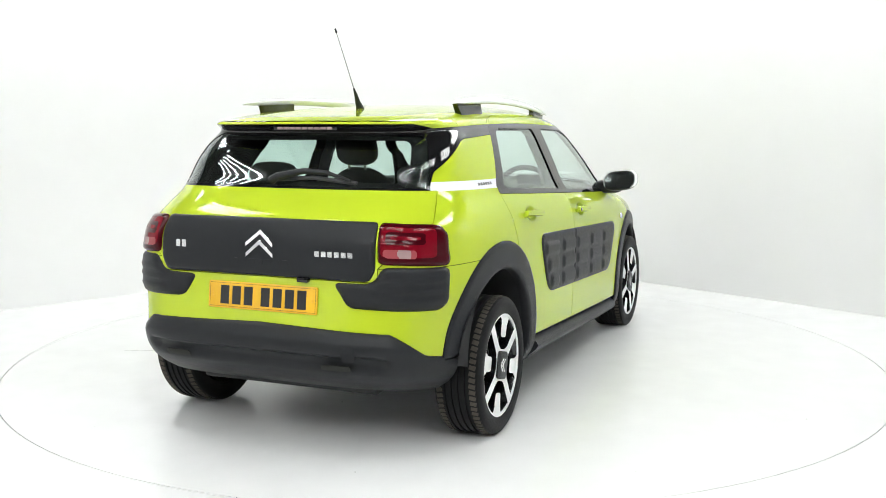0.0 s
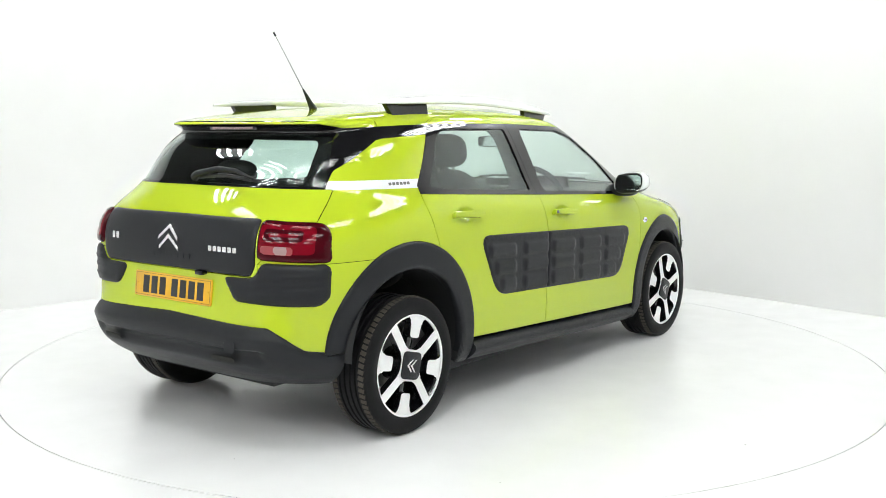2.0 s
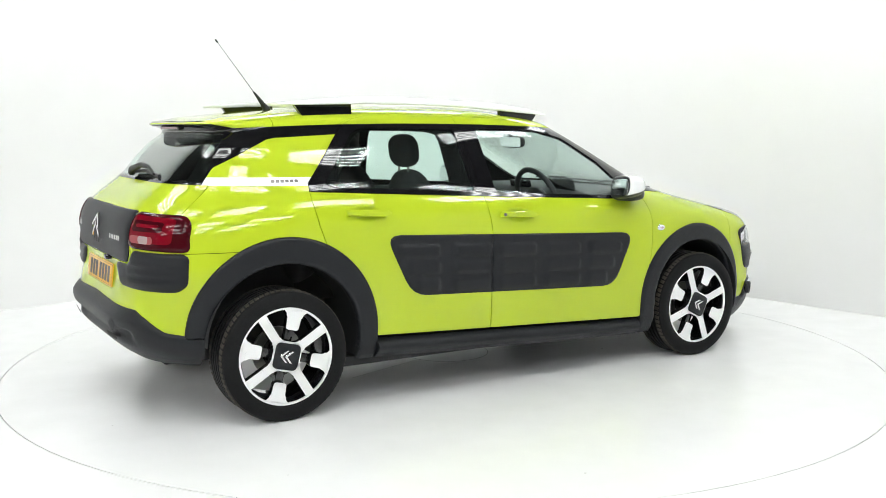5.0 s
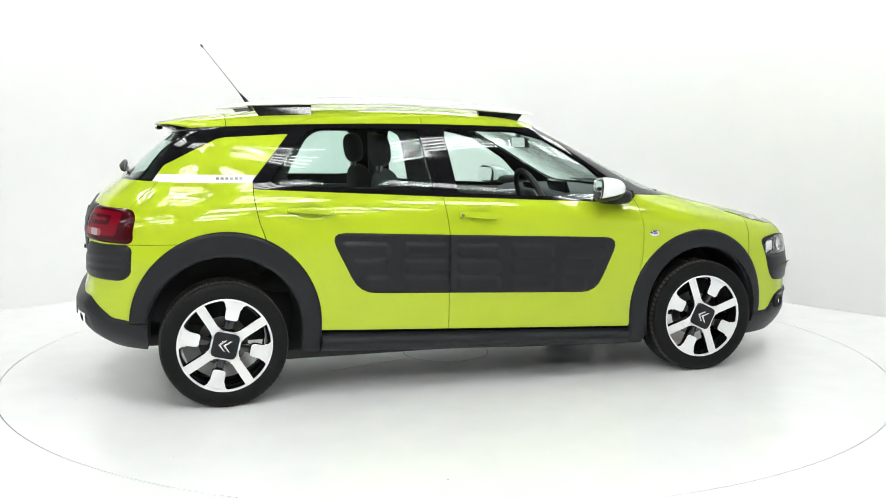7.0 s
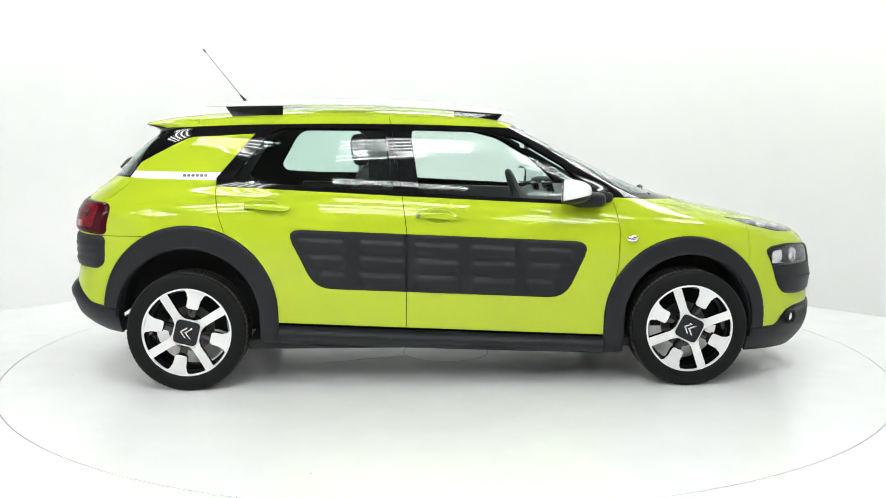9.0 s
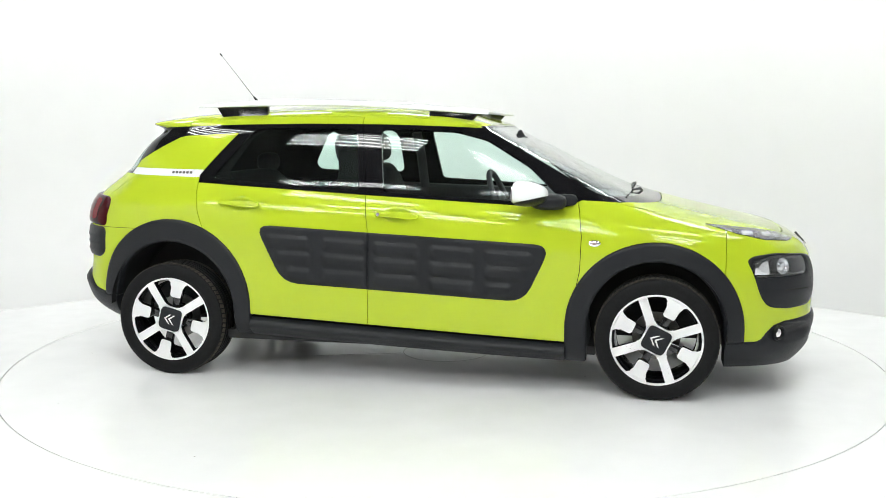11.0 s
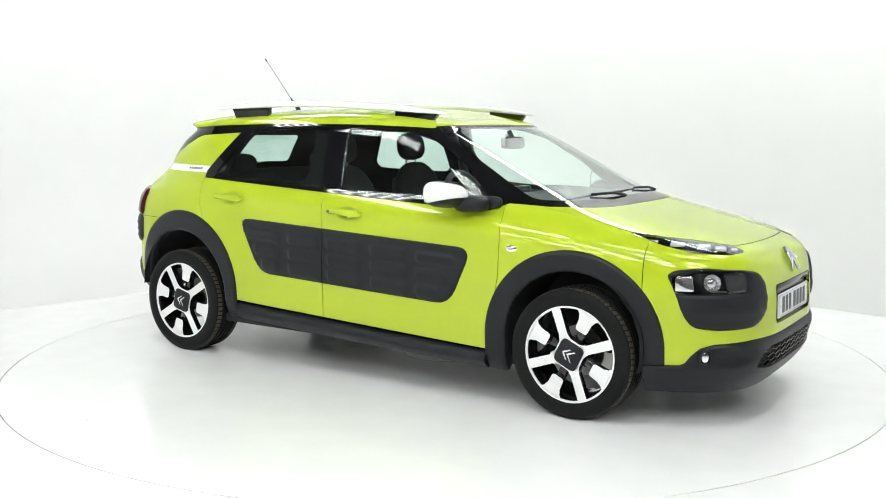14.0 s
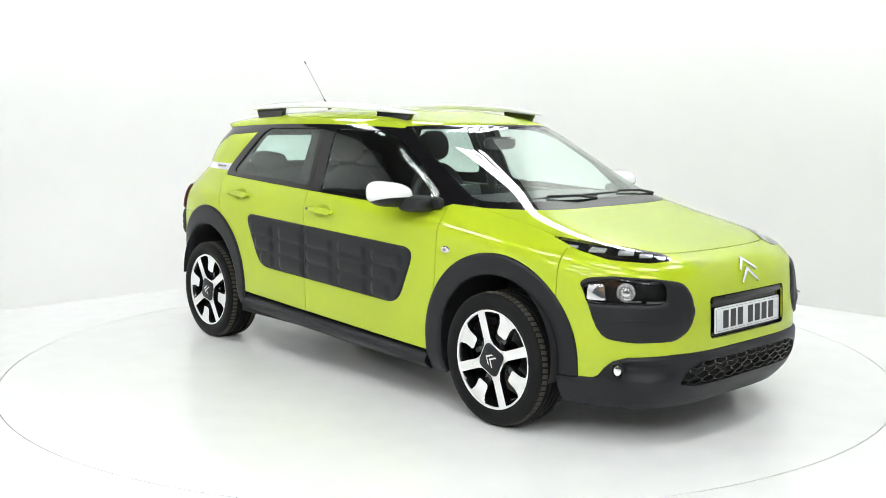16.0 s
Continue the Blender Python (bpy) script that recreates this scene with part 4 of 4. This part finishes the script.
def door_mirror(side):
    base = new("door_mirror")
    base.parent = CAR
    tagged(base, "white and black door mirror")
    bm = bmesh.new()
    vs = superblob(bm, (0, 0, 0), (0.088, 0.112, 0.066), 2.9)
    for v in vs:                                # slimmer towards the front and the outer lower end
        k = (v.co.x + 0.088) / 0.176
        v.co.z *= 1 - 0.30 * k * k
        v.co.y = v.co.y * (1 - 0.22 * k * k) + 0.02 * k * (1 if side > 0 else -1) * -1
        v.co.z += 0.012 * v.co.y / 0.112 * side
    bmesh.ops.bisect_plane(bm, geom=bm.verts[:] + bm.edges[:] + bm.faces[:], plane_co=(-0.052, 0, 0), plane_no=(-1, 0, 0.05), clear_outer=True)
    low = bmesh.ops.bisect_plane(bm, geom=bm.verts[:] + bm.edges[:] + bm.faces[:], plane_co=(-0.06, 0, -0.043), plane_no=(0.22, 0, -1), clear_outer=True)
    at = pose(0.668, side * 0.902, 1.024, 0, 0, side * 11)
    bmesh.ops.transform(bm, matrix=at, verts=bm.verts)
    shell = part("mirror_cap", bm, WHITE, base, "gloss white mirror cap")
    solid = shell.modifiers.new("thickness", "SOLIDIFY")
    solid.thickness = 0.004
    bm = bmesh.new()
    vs = superblob(bm, (0, 0, -0.004), (0.082, 0.106, 0.062), 3.0)
    for v in vs:
        k = (v.co.x + 0.088) / 0.176
        v.co.z *= 1 - 0.30 * k * k
        v.co.y = v.co.y * (1 - 0.22 * k * k) - 0.02 * k * (1 if side > 0 else -1)
        v.co.z += 0.012 * v.co.y / 0.112 * side
    got = bmesh.ops.bisect_plane(bm, geom=bm.verts[:] + bm.edges[:] + bm.faces[:], plane_co=(-0.056, 0, 0), plane_no=(-1, 0, 0.05), clear_outer=True)
    bmesh.ops.holes_fill(bm, edges=[e for e in bm.edges if e.is_boundary], sides=0)
    bmesh.ops.transform(bm, matrix=at, verts=bm.verts)
    part("mirror_housing", bm, PLASTIC, base, "black mirror housing")
    face = at @ Matrix.Translation((-0.058, 0, 0)) @ facing(Vector((0, 0, 0)), Vector((-1, 0, 0.05)))
    out = rounded([(-0.088, -0.045), (0.075, -0.045), (0.092, 0.0), (0.085, 0.046), (-0.075, 0.046), (-0.092, 0.01)], 0.02, 5)
    bm = slab(bmesh.new(), out, 0.002, face)
    part("mirror_glass", bm, CHROME, base, "mirror glass")
    bm = bmesh.new()
    superblob(bm, (0.755, side * 0.792, 0.978), (0.085, 0.084, 0.040), 3.2, Matrix.Rotation(radians(-side * 18), 4, "Z"))
    part("mirror_arm", bm, PLASTIC, base, "charcoal mirror arm")
    bm = bmesh.new()
    superblob(bm, (0.835, side * 0.752, 0.985), (0.06, 0.02, 0.03), 3)
    part("mirror_foot", bm, PLASTIC, base, "charcoal mirror foot on the door")


for side in (-1, 1):
    door_mirror(side)


# ---- roof ----
def roof_bar(side):
    base = new("roof_bar")
    base.parent = CAR
    tagged(base, "white roof bar on black feet")
    bm = bmesh.new()
    rings = []
    xs = np.linspace(-1.215, 0.40, 41)
    for x in xs:
        k = (x + 0.4075) / 0.8075
        zc = 1.471 - 0.020 * k - 0.034 * k * k + 0.004 * (1 - k * k)
        yc = 0.522 + 0.012 * (1 - k * k) - 0.035 * k
        taper = max(0.06, 1 - abs(k)**5)
        tall, thick = 0.0185 * (0.2 + 0.8 * taper), 0.020 * taper + 0.001
        ring = []
        for a in np.arange(16) * 2 * math.pi / 16:
            c, s = math.cos(a), math.sin(a)
            u = thick * math.copysign(abs(c)**0.8, c)
            w = tall * math.copysign(abs(s)**0.8, s)
            ring.append(bm.verts.new((x, side * (yc + u - 0.35 * w), zc + w)))
        rings.append(ring)
    for a, b in zip(rings, rings[1:]):
        for i in range(16):
            bm.faces.new((a[i], a[(i + 1) % 16], b[(i + 1) % 16], b[i]))
    bm.faces.new(rings[0]), bm.faces.new(rings[-1])
    bmesh.ops.recalc_face_normals(bm, faces=bm.faces)
    part("rail", bm, WHITE, base, "gloss white rail")
    for x0, x1, y in ((-1.09, -0.82, 0.528), (0.085, 0.315, 0.482)):
        bm = bmesh.new()
        vs = []
        for x, lift in ((x0 - 0.03 * (x0 < -0.5), 0), (x0, 1), (x1, 1), (x1 + 0.03 * (x1 > 0), 0)):
            k = (x + 0.4075) / 0.8075
            zt = 1.470 - 0.020 * k - 0.036 * k * k
            yy = y + (0.02 if x0 > 0 else 0) * (1 - (x - x0) / 0.24)
            p, _ = spot(x=x, y=yy)
            for w in (-0.015, 0.015):
                tuck = 0.045 * ((x <= x0) * (x0 < 0) - (x >= x1) * (x0 > 0))
                vs.append((bm.verts.new((x + tuck, side * (yy + w), p.z - 0.012)), bm.verts.new((x, side * (yy - 0.008 + w * 0.8), zt - 0.006))))
        bmesh.ops.convex_hull(bm, input=[v for pair in vs for v in pair])
        part("foot", bm, GLOSS, base, "black roof bar foot")


roof_bar(-1), roof_bar(1)
bm = bmesh.new()
tube(bm, [(-1.05, 0, 1.435), (-1.06, 0, 1.449), (-1.075, 0, 1.468), (-1.10, -0.004, 1.50), (-1.125, -0.006, 1.53)], 0.021, 14, 0.004)
aerial = part("aerial", bm, PLASTIC, CAR, "black rubber aerial foot")
bm = tube(bmesh.new(), [(-1.125, -0.006, 1.53), (-1.22, -0.014, 1.652), (-1.318, -0.022, 1.776)], 0.0026, 8, 0.0015)
part("rod", bm, ROD, aerial, "thin grey aerial rod")
bm = tube(bmesh.new(), [(-1.314, -0.022, 1.771), (-1.327, -0.023, 1.787)], 0.0045, 8)
part("tip", bm, PLASTIC, aerial, "black aerial tip")

# rear: high brake lamp, wiper
bm = bmesh.new()
box(bm, (0.03, 0.32, 0.018), pose(-1.555, 0, 1.343, 0, -8), 0.005)
stop = part("brake_lamp", bm, GLOSS, CAR, "high brake lamp under the spoiler")
for k in range(9):
    bm = bmesh.new()
    box(bm, (0.006, 0.026, 0.011), pose(-1.572, -0.124 + 0.031 * k, 1.343, 0, -8), 0.002)
    part("lens", bm, LENS_CLEAR, stop, "pale brake lamp lens")
bm = tube(bmesh.new(), [(-1.745, 0.06, 1.125), (-1.752, 0.03, 1.142), (-1.735, -0.09, 1.166), (-1.73, -0.2, 1.160), (-1.735, -0.31, 1.128)], 0.02, 10, 0.006)
rw = part("rear_wiper", bm, PLASTIC, CAR, "black rear wiper arm")
bm = tube(bmesh.new(), [(-1.73, 0.05, 1.128), (-1.725, -0.13, 1.138), (-1.715, -0.33, 1.118)], 0.009, 8)
part("blade", bm, INK, rw, "black wiper blade")

# front wipers
for pts, piv in (([(1.13, -0.56, 1.005), (1.15, -0.3, 1.018), (1.155, 0.08, 1.02)], (1.20, 0.02, 0.99)), ([(1.15, -0.02, 1.022), (1.14, 0.26, 1.022), (1.08, 0.50, 1.022)], (1.15, 0.56, 0.99))):
    bm = tube(bmesh.new(), [(x, y, z - 0.015) for x, y, z in pts], 0.0055, 8, 0.004)
    w = part("windscreen_wiper", bm, PLASTIC, CAR, "black windscreen wiper blade")
    a, b = Vector(piv), Vector(pts[1])
    bm = tube(bmesh.new(), [a, a.lerp(b, 0.4) + Vector((0.01, 0, 0.008)), b + Vector((0.005, 0, -0.006))], 0.008, 8, 0.005)
    part("arm", bm, PLASTIC, w, "black wiper arm")

# ---- front lamps ----
for side in (-1, 1):
    lamp = bpy.data.objects["headlamp" if side < 0 else "headlamp.001"]
    slim = bpy.data.objects["running_light" if side < 0 else "running_light.001"]
    for y, z, r, mat, inset in ((-0.64, 0.668, 0.036, SILVER, 0.026), (-0.55, 0.664, 0.03, RIM_BLACK, 0.028)):
        p, n = spot(y=y, z=z, end="front")
        bm = bmesh.new()
        m = facing(p, n, -inset)
        lathe(bm, [(r * 0.25, -0.01), (r, 0.018), (r * 1.08, 0.018), (r * 0.5, -0.014)], 28, m @ Matrix.Rotation(radians(90), 4, "X"))
        if side > 0:
            bmesh.ops.transform(bm, matrix=Matrix.Diagonal((1, -1, 1, 1)), verts=bm.verts)
            bmesh.ops.reverse_faces(bm, faces=bm.faces)
        part("reflector", bm, mat, lamp, "headlamp reflector")
        bm = bmesh.new()
        bmesh.ops.create_uvsphere(bm, u_segments=20, v_segments=12, radius=r * 0.75, matrix=m @ Matrix.Diagonal((1, 1, 0.6, 1)))
        if side > 0:
            bmesh.ops.transform(bm, matrix=Matrix.Diagonal((1, -1, 1, 1)), verts=bm.verts)
            bmesh.ops.reverse_faces(bm, faces=bm.faces)
        part("projector", bm, CHROME if mat is SILVER else GLOSS, lamp, "headlamp projector")
    p, n = spot(y=-0.70, z=0.665, end="front")
    bm = slab(bmesh.new(), rounded([(-0.045, -0.035), (0.04, -0.035), (0.03, 0.035), (-0.04, 0.03)], 0.012, 4), 0.006, facing(p, n, -0.008), 0.002)
    if side > 0:
        bmesh.ops.transform(bm, matrix=Matrix.Diagonal((1, -1, 1, 1)), verts=bm.verts)
        bmesh.ops.reverse_faces(bm, faces=bm.faces)
    part("reflector", bm, CHROME, lamp, "bright headlamp reflector plate")
    bm = bmesh.new()
    for y in (-0.50, -0.56, -0.62):
        p, n = spot(y=y, z=0.628, end="front")
        box(bm, (0.07, 0.008, 0.01), facing(p, n, -0.006), 0.003)
    if side > 0:
        bmesh.ops.transform(bm, matrix=Matrix.Diagonal((1, -1, 1, 1)), verts=bm.verts)
        bmesh.ops.reverse_faces(bm, faces=bm.faces)
    part("lamp_trim", bm, METAL, lamp, "grey trim strip in the headlamp")
    # running light: a row of bright slanted blocks
    for y, z, w, h in ((-0.665, 0.838, 0.06, 0.026), (-0.61, 0.829, 0.08, 0.034), (-0.54, 0.819, 0.08, 0.034), (-0.475, 0.807, 0.07, 0.028), (-0.43, 0.799, 0.045, 0.018)):
        p, n = spot(y=y, z=z, end="front")
        bm = slab(bmesh.new(), rounded([(-w / 2, -h / 2), (w * 0.35, -h / 2), (w / 2, h / 2), (-w * 0.35, h / 2)], 0.005, 3), 0.008, facing(p, n, -0.008) @ pose(0, 0, 0, 0, 0, -8), 0.003)
        if side > 0:
            bmesh.ops.transform(bm, matrix=Matrix.Diagonal((1, -1, 1, 1)), verts=bm.verts)
            bmesh.ops.reverse_faces(bm, faces=bm.faces)
        part("light_block", bm, LED, slim, "bright running light block")
    p, n = spot(y=-0.655, z=0.338, end="front")
    m = facing(p, n, 0.008)
    bm = lathe(bmesh.new(), [(0.026, 0.0), (0.036, 0.0), (0.034, -0.02), (0.028, -0.02)], 32, m @ Matrix.Rotation(radians(-90), 4, "X") @ Matrix.Diagonal((0.85, 1, 1.1, 1)))
    bm2 = bmesh.new()
    bmesh.ops.create_uvsphere(bm2, u_segments=24, v_segments=12, radius=1, matrix=m @ Matrix.Diagonal((0.026, 0.032, 0.014, 1)))
    for b in (bm, bm2):
        if side > 0:
            bmesh.ops.transform(b, matrix=Matrix.Diagonal((1, -1, 1, 1)), verts=b.verts)
        bmesh.ops.recalc_face_normals(b, faces=b.faces)
    fog = part("fog_lamp", bm, PLASTIC, CAR, "round fog lamp bezel")
    part("lens", bm2, CHROME, fog, "bright fog lamp lens")

# lower grille: honeycomb of bars
grille = new("grille")
grille.parent = CAR
tagged(grille, "black honeycomb lower grille")
for row in range(5):
    z = 0.268 + 0.024 * row
    lim = 0.45 - (0.07 if row > 3 else 0.03 * (row == 3))
    ys = np.arange(-lim, lim + 0.001, 0.04)
    pts = []
    for i, y in enumerate(ys):
        p, n = spot(y=float(y), z=float(z), end="front")
        pts.append(p + n * 0.002 + Vector((0, 0, 0.005 * (1 if (i + row) % 2 else -1))))
    bm = tube(bmesh.new(), pts, 0.0042, 6)
    part("bar", bm, GLOSS, grille)
    if row < 4:
        bm = bmesh.new()
        for i, y in enumerate(ys[:-1]):
            if (i + row) % 2:
                p, n = spot(y=float(y), z=float(z + 0.012), end="front")
                tube(bm, [p + Vector((0, 0, -0.008)), p + Vector((0, 0, 0.008))], 0.004, 5)
        part("web", bm, GLOSS, grille)["kind"] = "stuff"


# ---- underside ----
def underside():
    bm = bmesh.new()
    box(bm, (2.0, 1.5, 0.05), pose(0, 0, 0.225), 0.01)
    box(bm, (3.5, 0.86, 0.06), pose(0.0, 0, 0.27), 0.01)
    part("floor_pan", bm, CABIN, CAR, "dark underbody floor pan")
    for x, cz, r, end in ((-1.288, 0.37, 0.37, math.pi - 0.02), (1.29, 0.355, 0.345, math.pi + 0.3)):
        for s in (-1, 1):
            bm = bmesh.new()
            arc = [(math.cos(a), math.sin(a)) for a in np.linspace(-0.3, end, 30)]
            a = [bm.verts.new((x + c * r, s * 0.80, cz + k * r)) for c, k in arc]
            b = [bm.verts.new((x + c * r, s * 0.44, cz + k * r)) for c, k in arc]
            for i in range(len(arc) - 1):
                bm.faces.new((a[i], a[i + 1], b[i + 1], b[i]))
            bm.faces.new(b)
            part("wheel_well", bm, CABIN, CAR, "black plastic wheel well liner")
        bm = tube(bmesh.new(), [(x, -0.7, 0.30), (x, 0.7, 0.30)], 0.035, 12)
        part("axle", bm, CABIN, CAR, "dark axle")


underside()


# ---- cabin ----
def headrest(at, wide, parent):
    bm = bmesh.new()
    superblob(bm, at, (0.05, wide / 2, 0.088), 2.7, Matrix.Rotation(radians(-8), 4, "Y"))
    part("headrest", bm, CLOTH, parent, "dark cloth headrest")
    bm = bmesh.new()
    for s in (-1, 1):
        tube(bm, [(at[0], at[1] + s * 0.05, at[2] - 0.17), (at[0], at[1] + s * 0.05, at[2] - 0.05)], 0.007, 8)
    part("headrest_post", bm, METAL, parent, "steel headrest posts")


def seat(y):
    base = new("front_seat")
    base.parent = CAR
    tagged(base, "dark cloth front seat")
    bm = bmesh.new()
    superblob(bm, (-0.08, y, 0.56), (0.27, 0.25, 0.085), 3.2, Matrix.Rotation(radians(-6), 4, "Y"))
    part("cushion", bm, CLOTH, base, "dark cloth cushion")
    bm = bmesh.new()
    vs = superblob(bm, (0, 0, 0), (0.075, 0.24, 0.33), 3.0)
    for v in vs:
        v.co.y *= 1 - 0.22 * max(0, v.co.z / 0.33)**2
    bmesh.ops.transform(bm, matrix=pose(-0.33, y, 0.80, 0, -14), verts=bm.verts)
    part("backrest", bm, CLOTH, base, "dark cloth backrest")
    headrest((-0.425, y, 1.222), 0.25, base)


def cabin():
    seat(-0.35), seat(0.35)
    base = new("rear_seat")
    base.parent = CAR
    tagged(base, "dark cloth rear bench")
    bm = bmesh.new()
    superblob(bm, (-0.86, 0, 0.58), (0.26, 0.60, 0.10), 4)
    part("cushion", bm, CLOTH, base, "dark cloth cushion")
    bm = bmesh.new()
    superblob(bm, (-1.13, 0, 0.82), (0.08, 0.61, 0.27), 4, Matrix.Rotation(radians(-18), 4, "Y"))
    part("backrest", bm, CLOTH, base, "dark cloth backrest")
    for y in (-0.40, 0.40):
        bm = bmesh.new()
        superblob(bm, (-1.20, y, 1.12), (0.05, 0.13, 0.06), 2.7)
        part("headrest", bm, CLOTH, base, "dark cloth headrest")
    bm = bmesh.new()
    box(bm, (0.42, 1.2, 0.025), pose(-1.42, 0, 1.03, 0, -4), 0.01)
    part("parcel_shelf", bm, CABIN, CAR, "dark parcel shelf")
    bm = bmesh.new()
    vs = superblob(bm, (0.83, 0, 0.86), (0.30, 0.70, 0.135), 4.5)
    part("dashboard", bm, CABIN, CAR, "dark grey dashboard")
    bm = bmesh.new()
    box(bm, (0.03, 0.25, 0.10), pose(0.62, -0.36, 1.0, 0, -20), 0.012)
    part("instrument_screen", bm, GLOSS, CAR, "black instrument screen")
    bm = bmesh.new()
    box(bm, (0.025, 0.2, 0.13), pose(0.60, 0.0, 0.96, 0, -14), 0.01)
    part("centre_screen", bm, GLOSS, CAR, "black centre screen")
    # steering wheel
    wheel_at = pose(0.46, -0.36, 0.93, 0, 68, 0)
    ring = [wheel_at @ Vector((0.185 * math.cos(a), 0.185 * math.sin(a), 0)) for a in np.linspace(0, 2 * math.pi, 41)]
    st = part("steering_wheel", tube(bmesh.new(), ring, 0.016, 10), CABIN, CAR, "dark steering wheel")
    bm = bmesh.new()
    superblob(bm, (0, 0, 0), (0.075, 0.085, 0.025), 2.6)
    for a in (0, 180, 270):
        box(bm, (0.12, 0.035, 0.012), pose(0, 0, 0, 0, 0, a + 90) @ pose(0.12, 0, 0), 0.004)
    bmesh.ops.transform(bm, matrix=wheel_at, verts=bm.verts)
    part("boss", bm, CABIN, st, "dark wheel boss and spokes")
    bm = tube(bmesh.new(), [(0.46, -0.36, 0.93), (0.75, -0.36, 0.80)], 0.035, 10)
    part("column", bm, CABIN, st, "dark steering column")
    bm = bmesh.new()
    superblob(bm, (0.53, 0.0, 1.255), (0.018, 0.115, 0.036), 3.5)
    rv = part("interior_mirror", bm, CABIN, CAR, "dark interior mirror")
    bm = tube(bmesh.new(), [(0.53, 0, 1.27), (0.50, 0, 1.325)], 0.014, 8)
    part("stalk", bm, CABIN, rv)
    bm = slab(bmesh.new(), rect(0.21, 0.058, 0.015), 0.002, facing(Vector((0.511, 0, 1.255)), Vector((-1, 0, -0.05))))
    part("mirror_glass", bm, CHROME, rv, "mirror glass")
    # pillars' and doors' inner trim
    for s in (-1, 1):
        bm = bmesh.new()
        box(bm, (1.6, 0.05, 0.50), pose(-0.06, s * 0.735, 0.72, 0, 1.6), 0.02)
        part("door_trim", bm, CABIN, CAR, "dark inner door trim")
        bm = tube(bmesh.new(), [(-0.22, s * 0.70, 0.95), (-0.235, s * 0.665, 1.15), (-0.25, s * 0.595, 1.31)], 0.03, 10)
        part("pillar_trim", bm, CABIN, CAR, "dark middle pillar trim")


cabin()


# ---- what moves: the turntable and the car on it turn at an even pace ----
def motions():
    turn = lambda t: Matrix.Rotation(radians(67.24 - 7.193 * t), 4, "Z")
    times = range(17)
    walk(TABLE, [(t, turn(t)) for t in times])
    walk(CAR, [(t, turn(t) @ pose(-0.063, -0.019, 0)) for t in times])


motions()
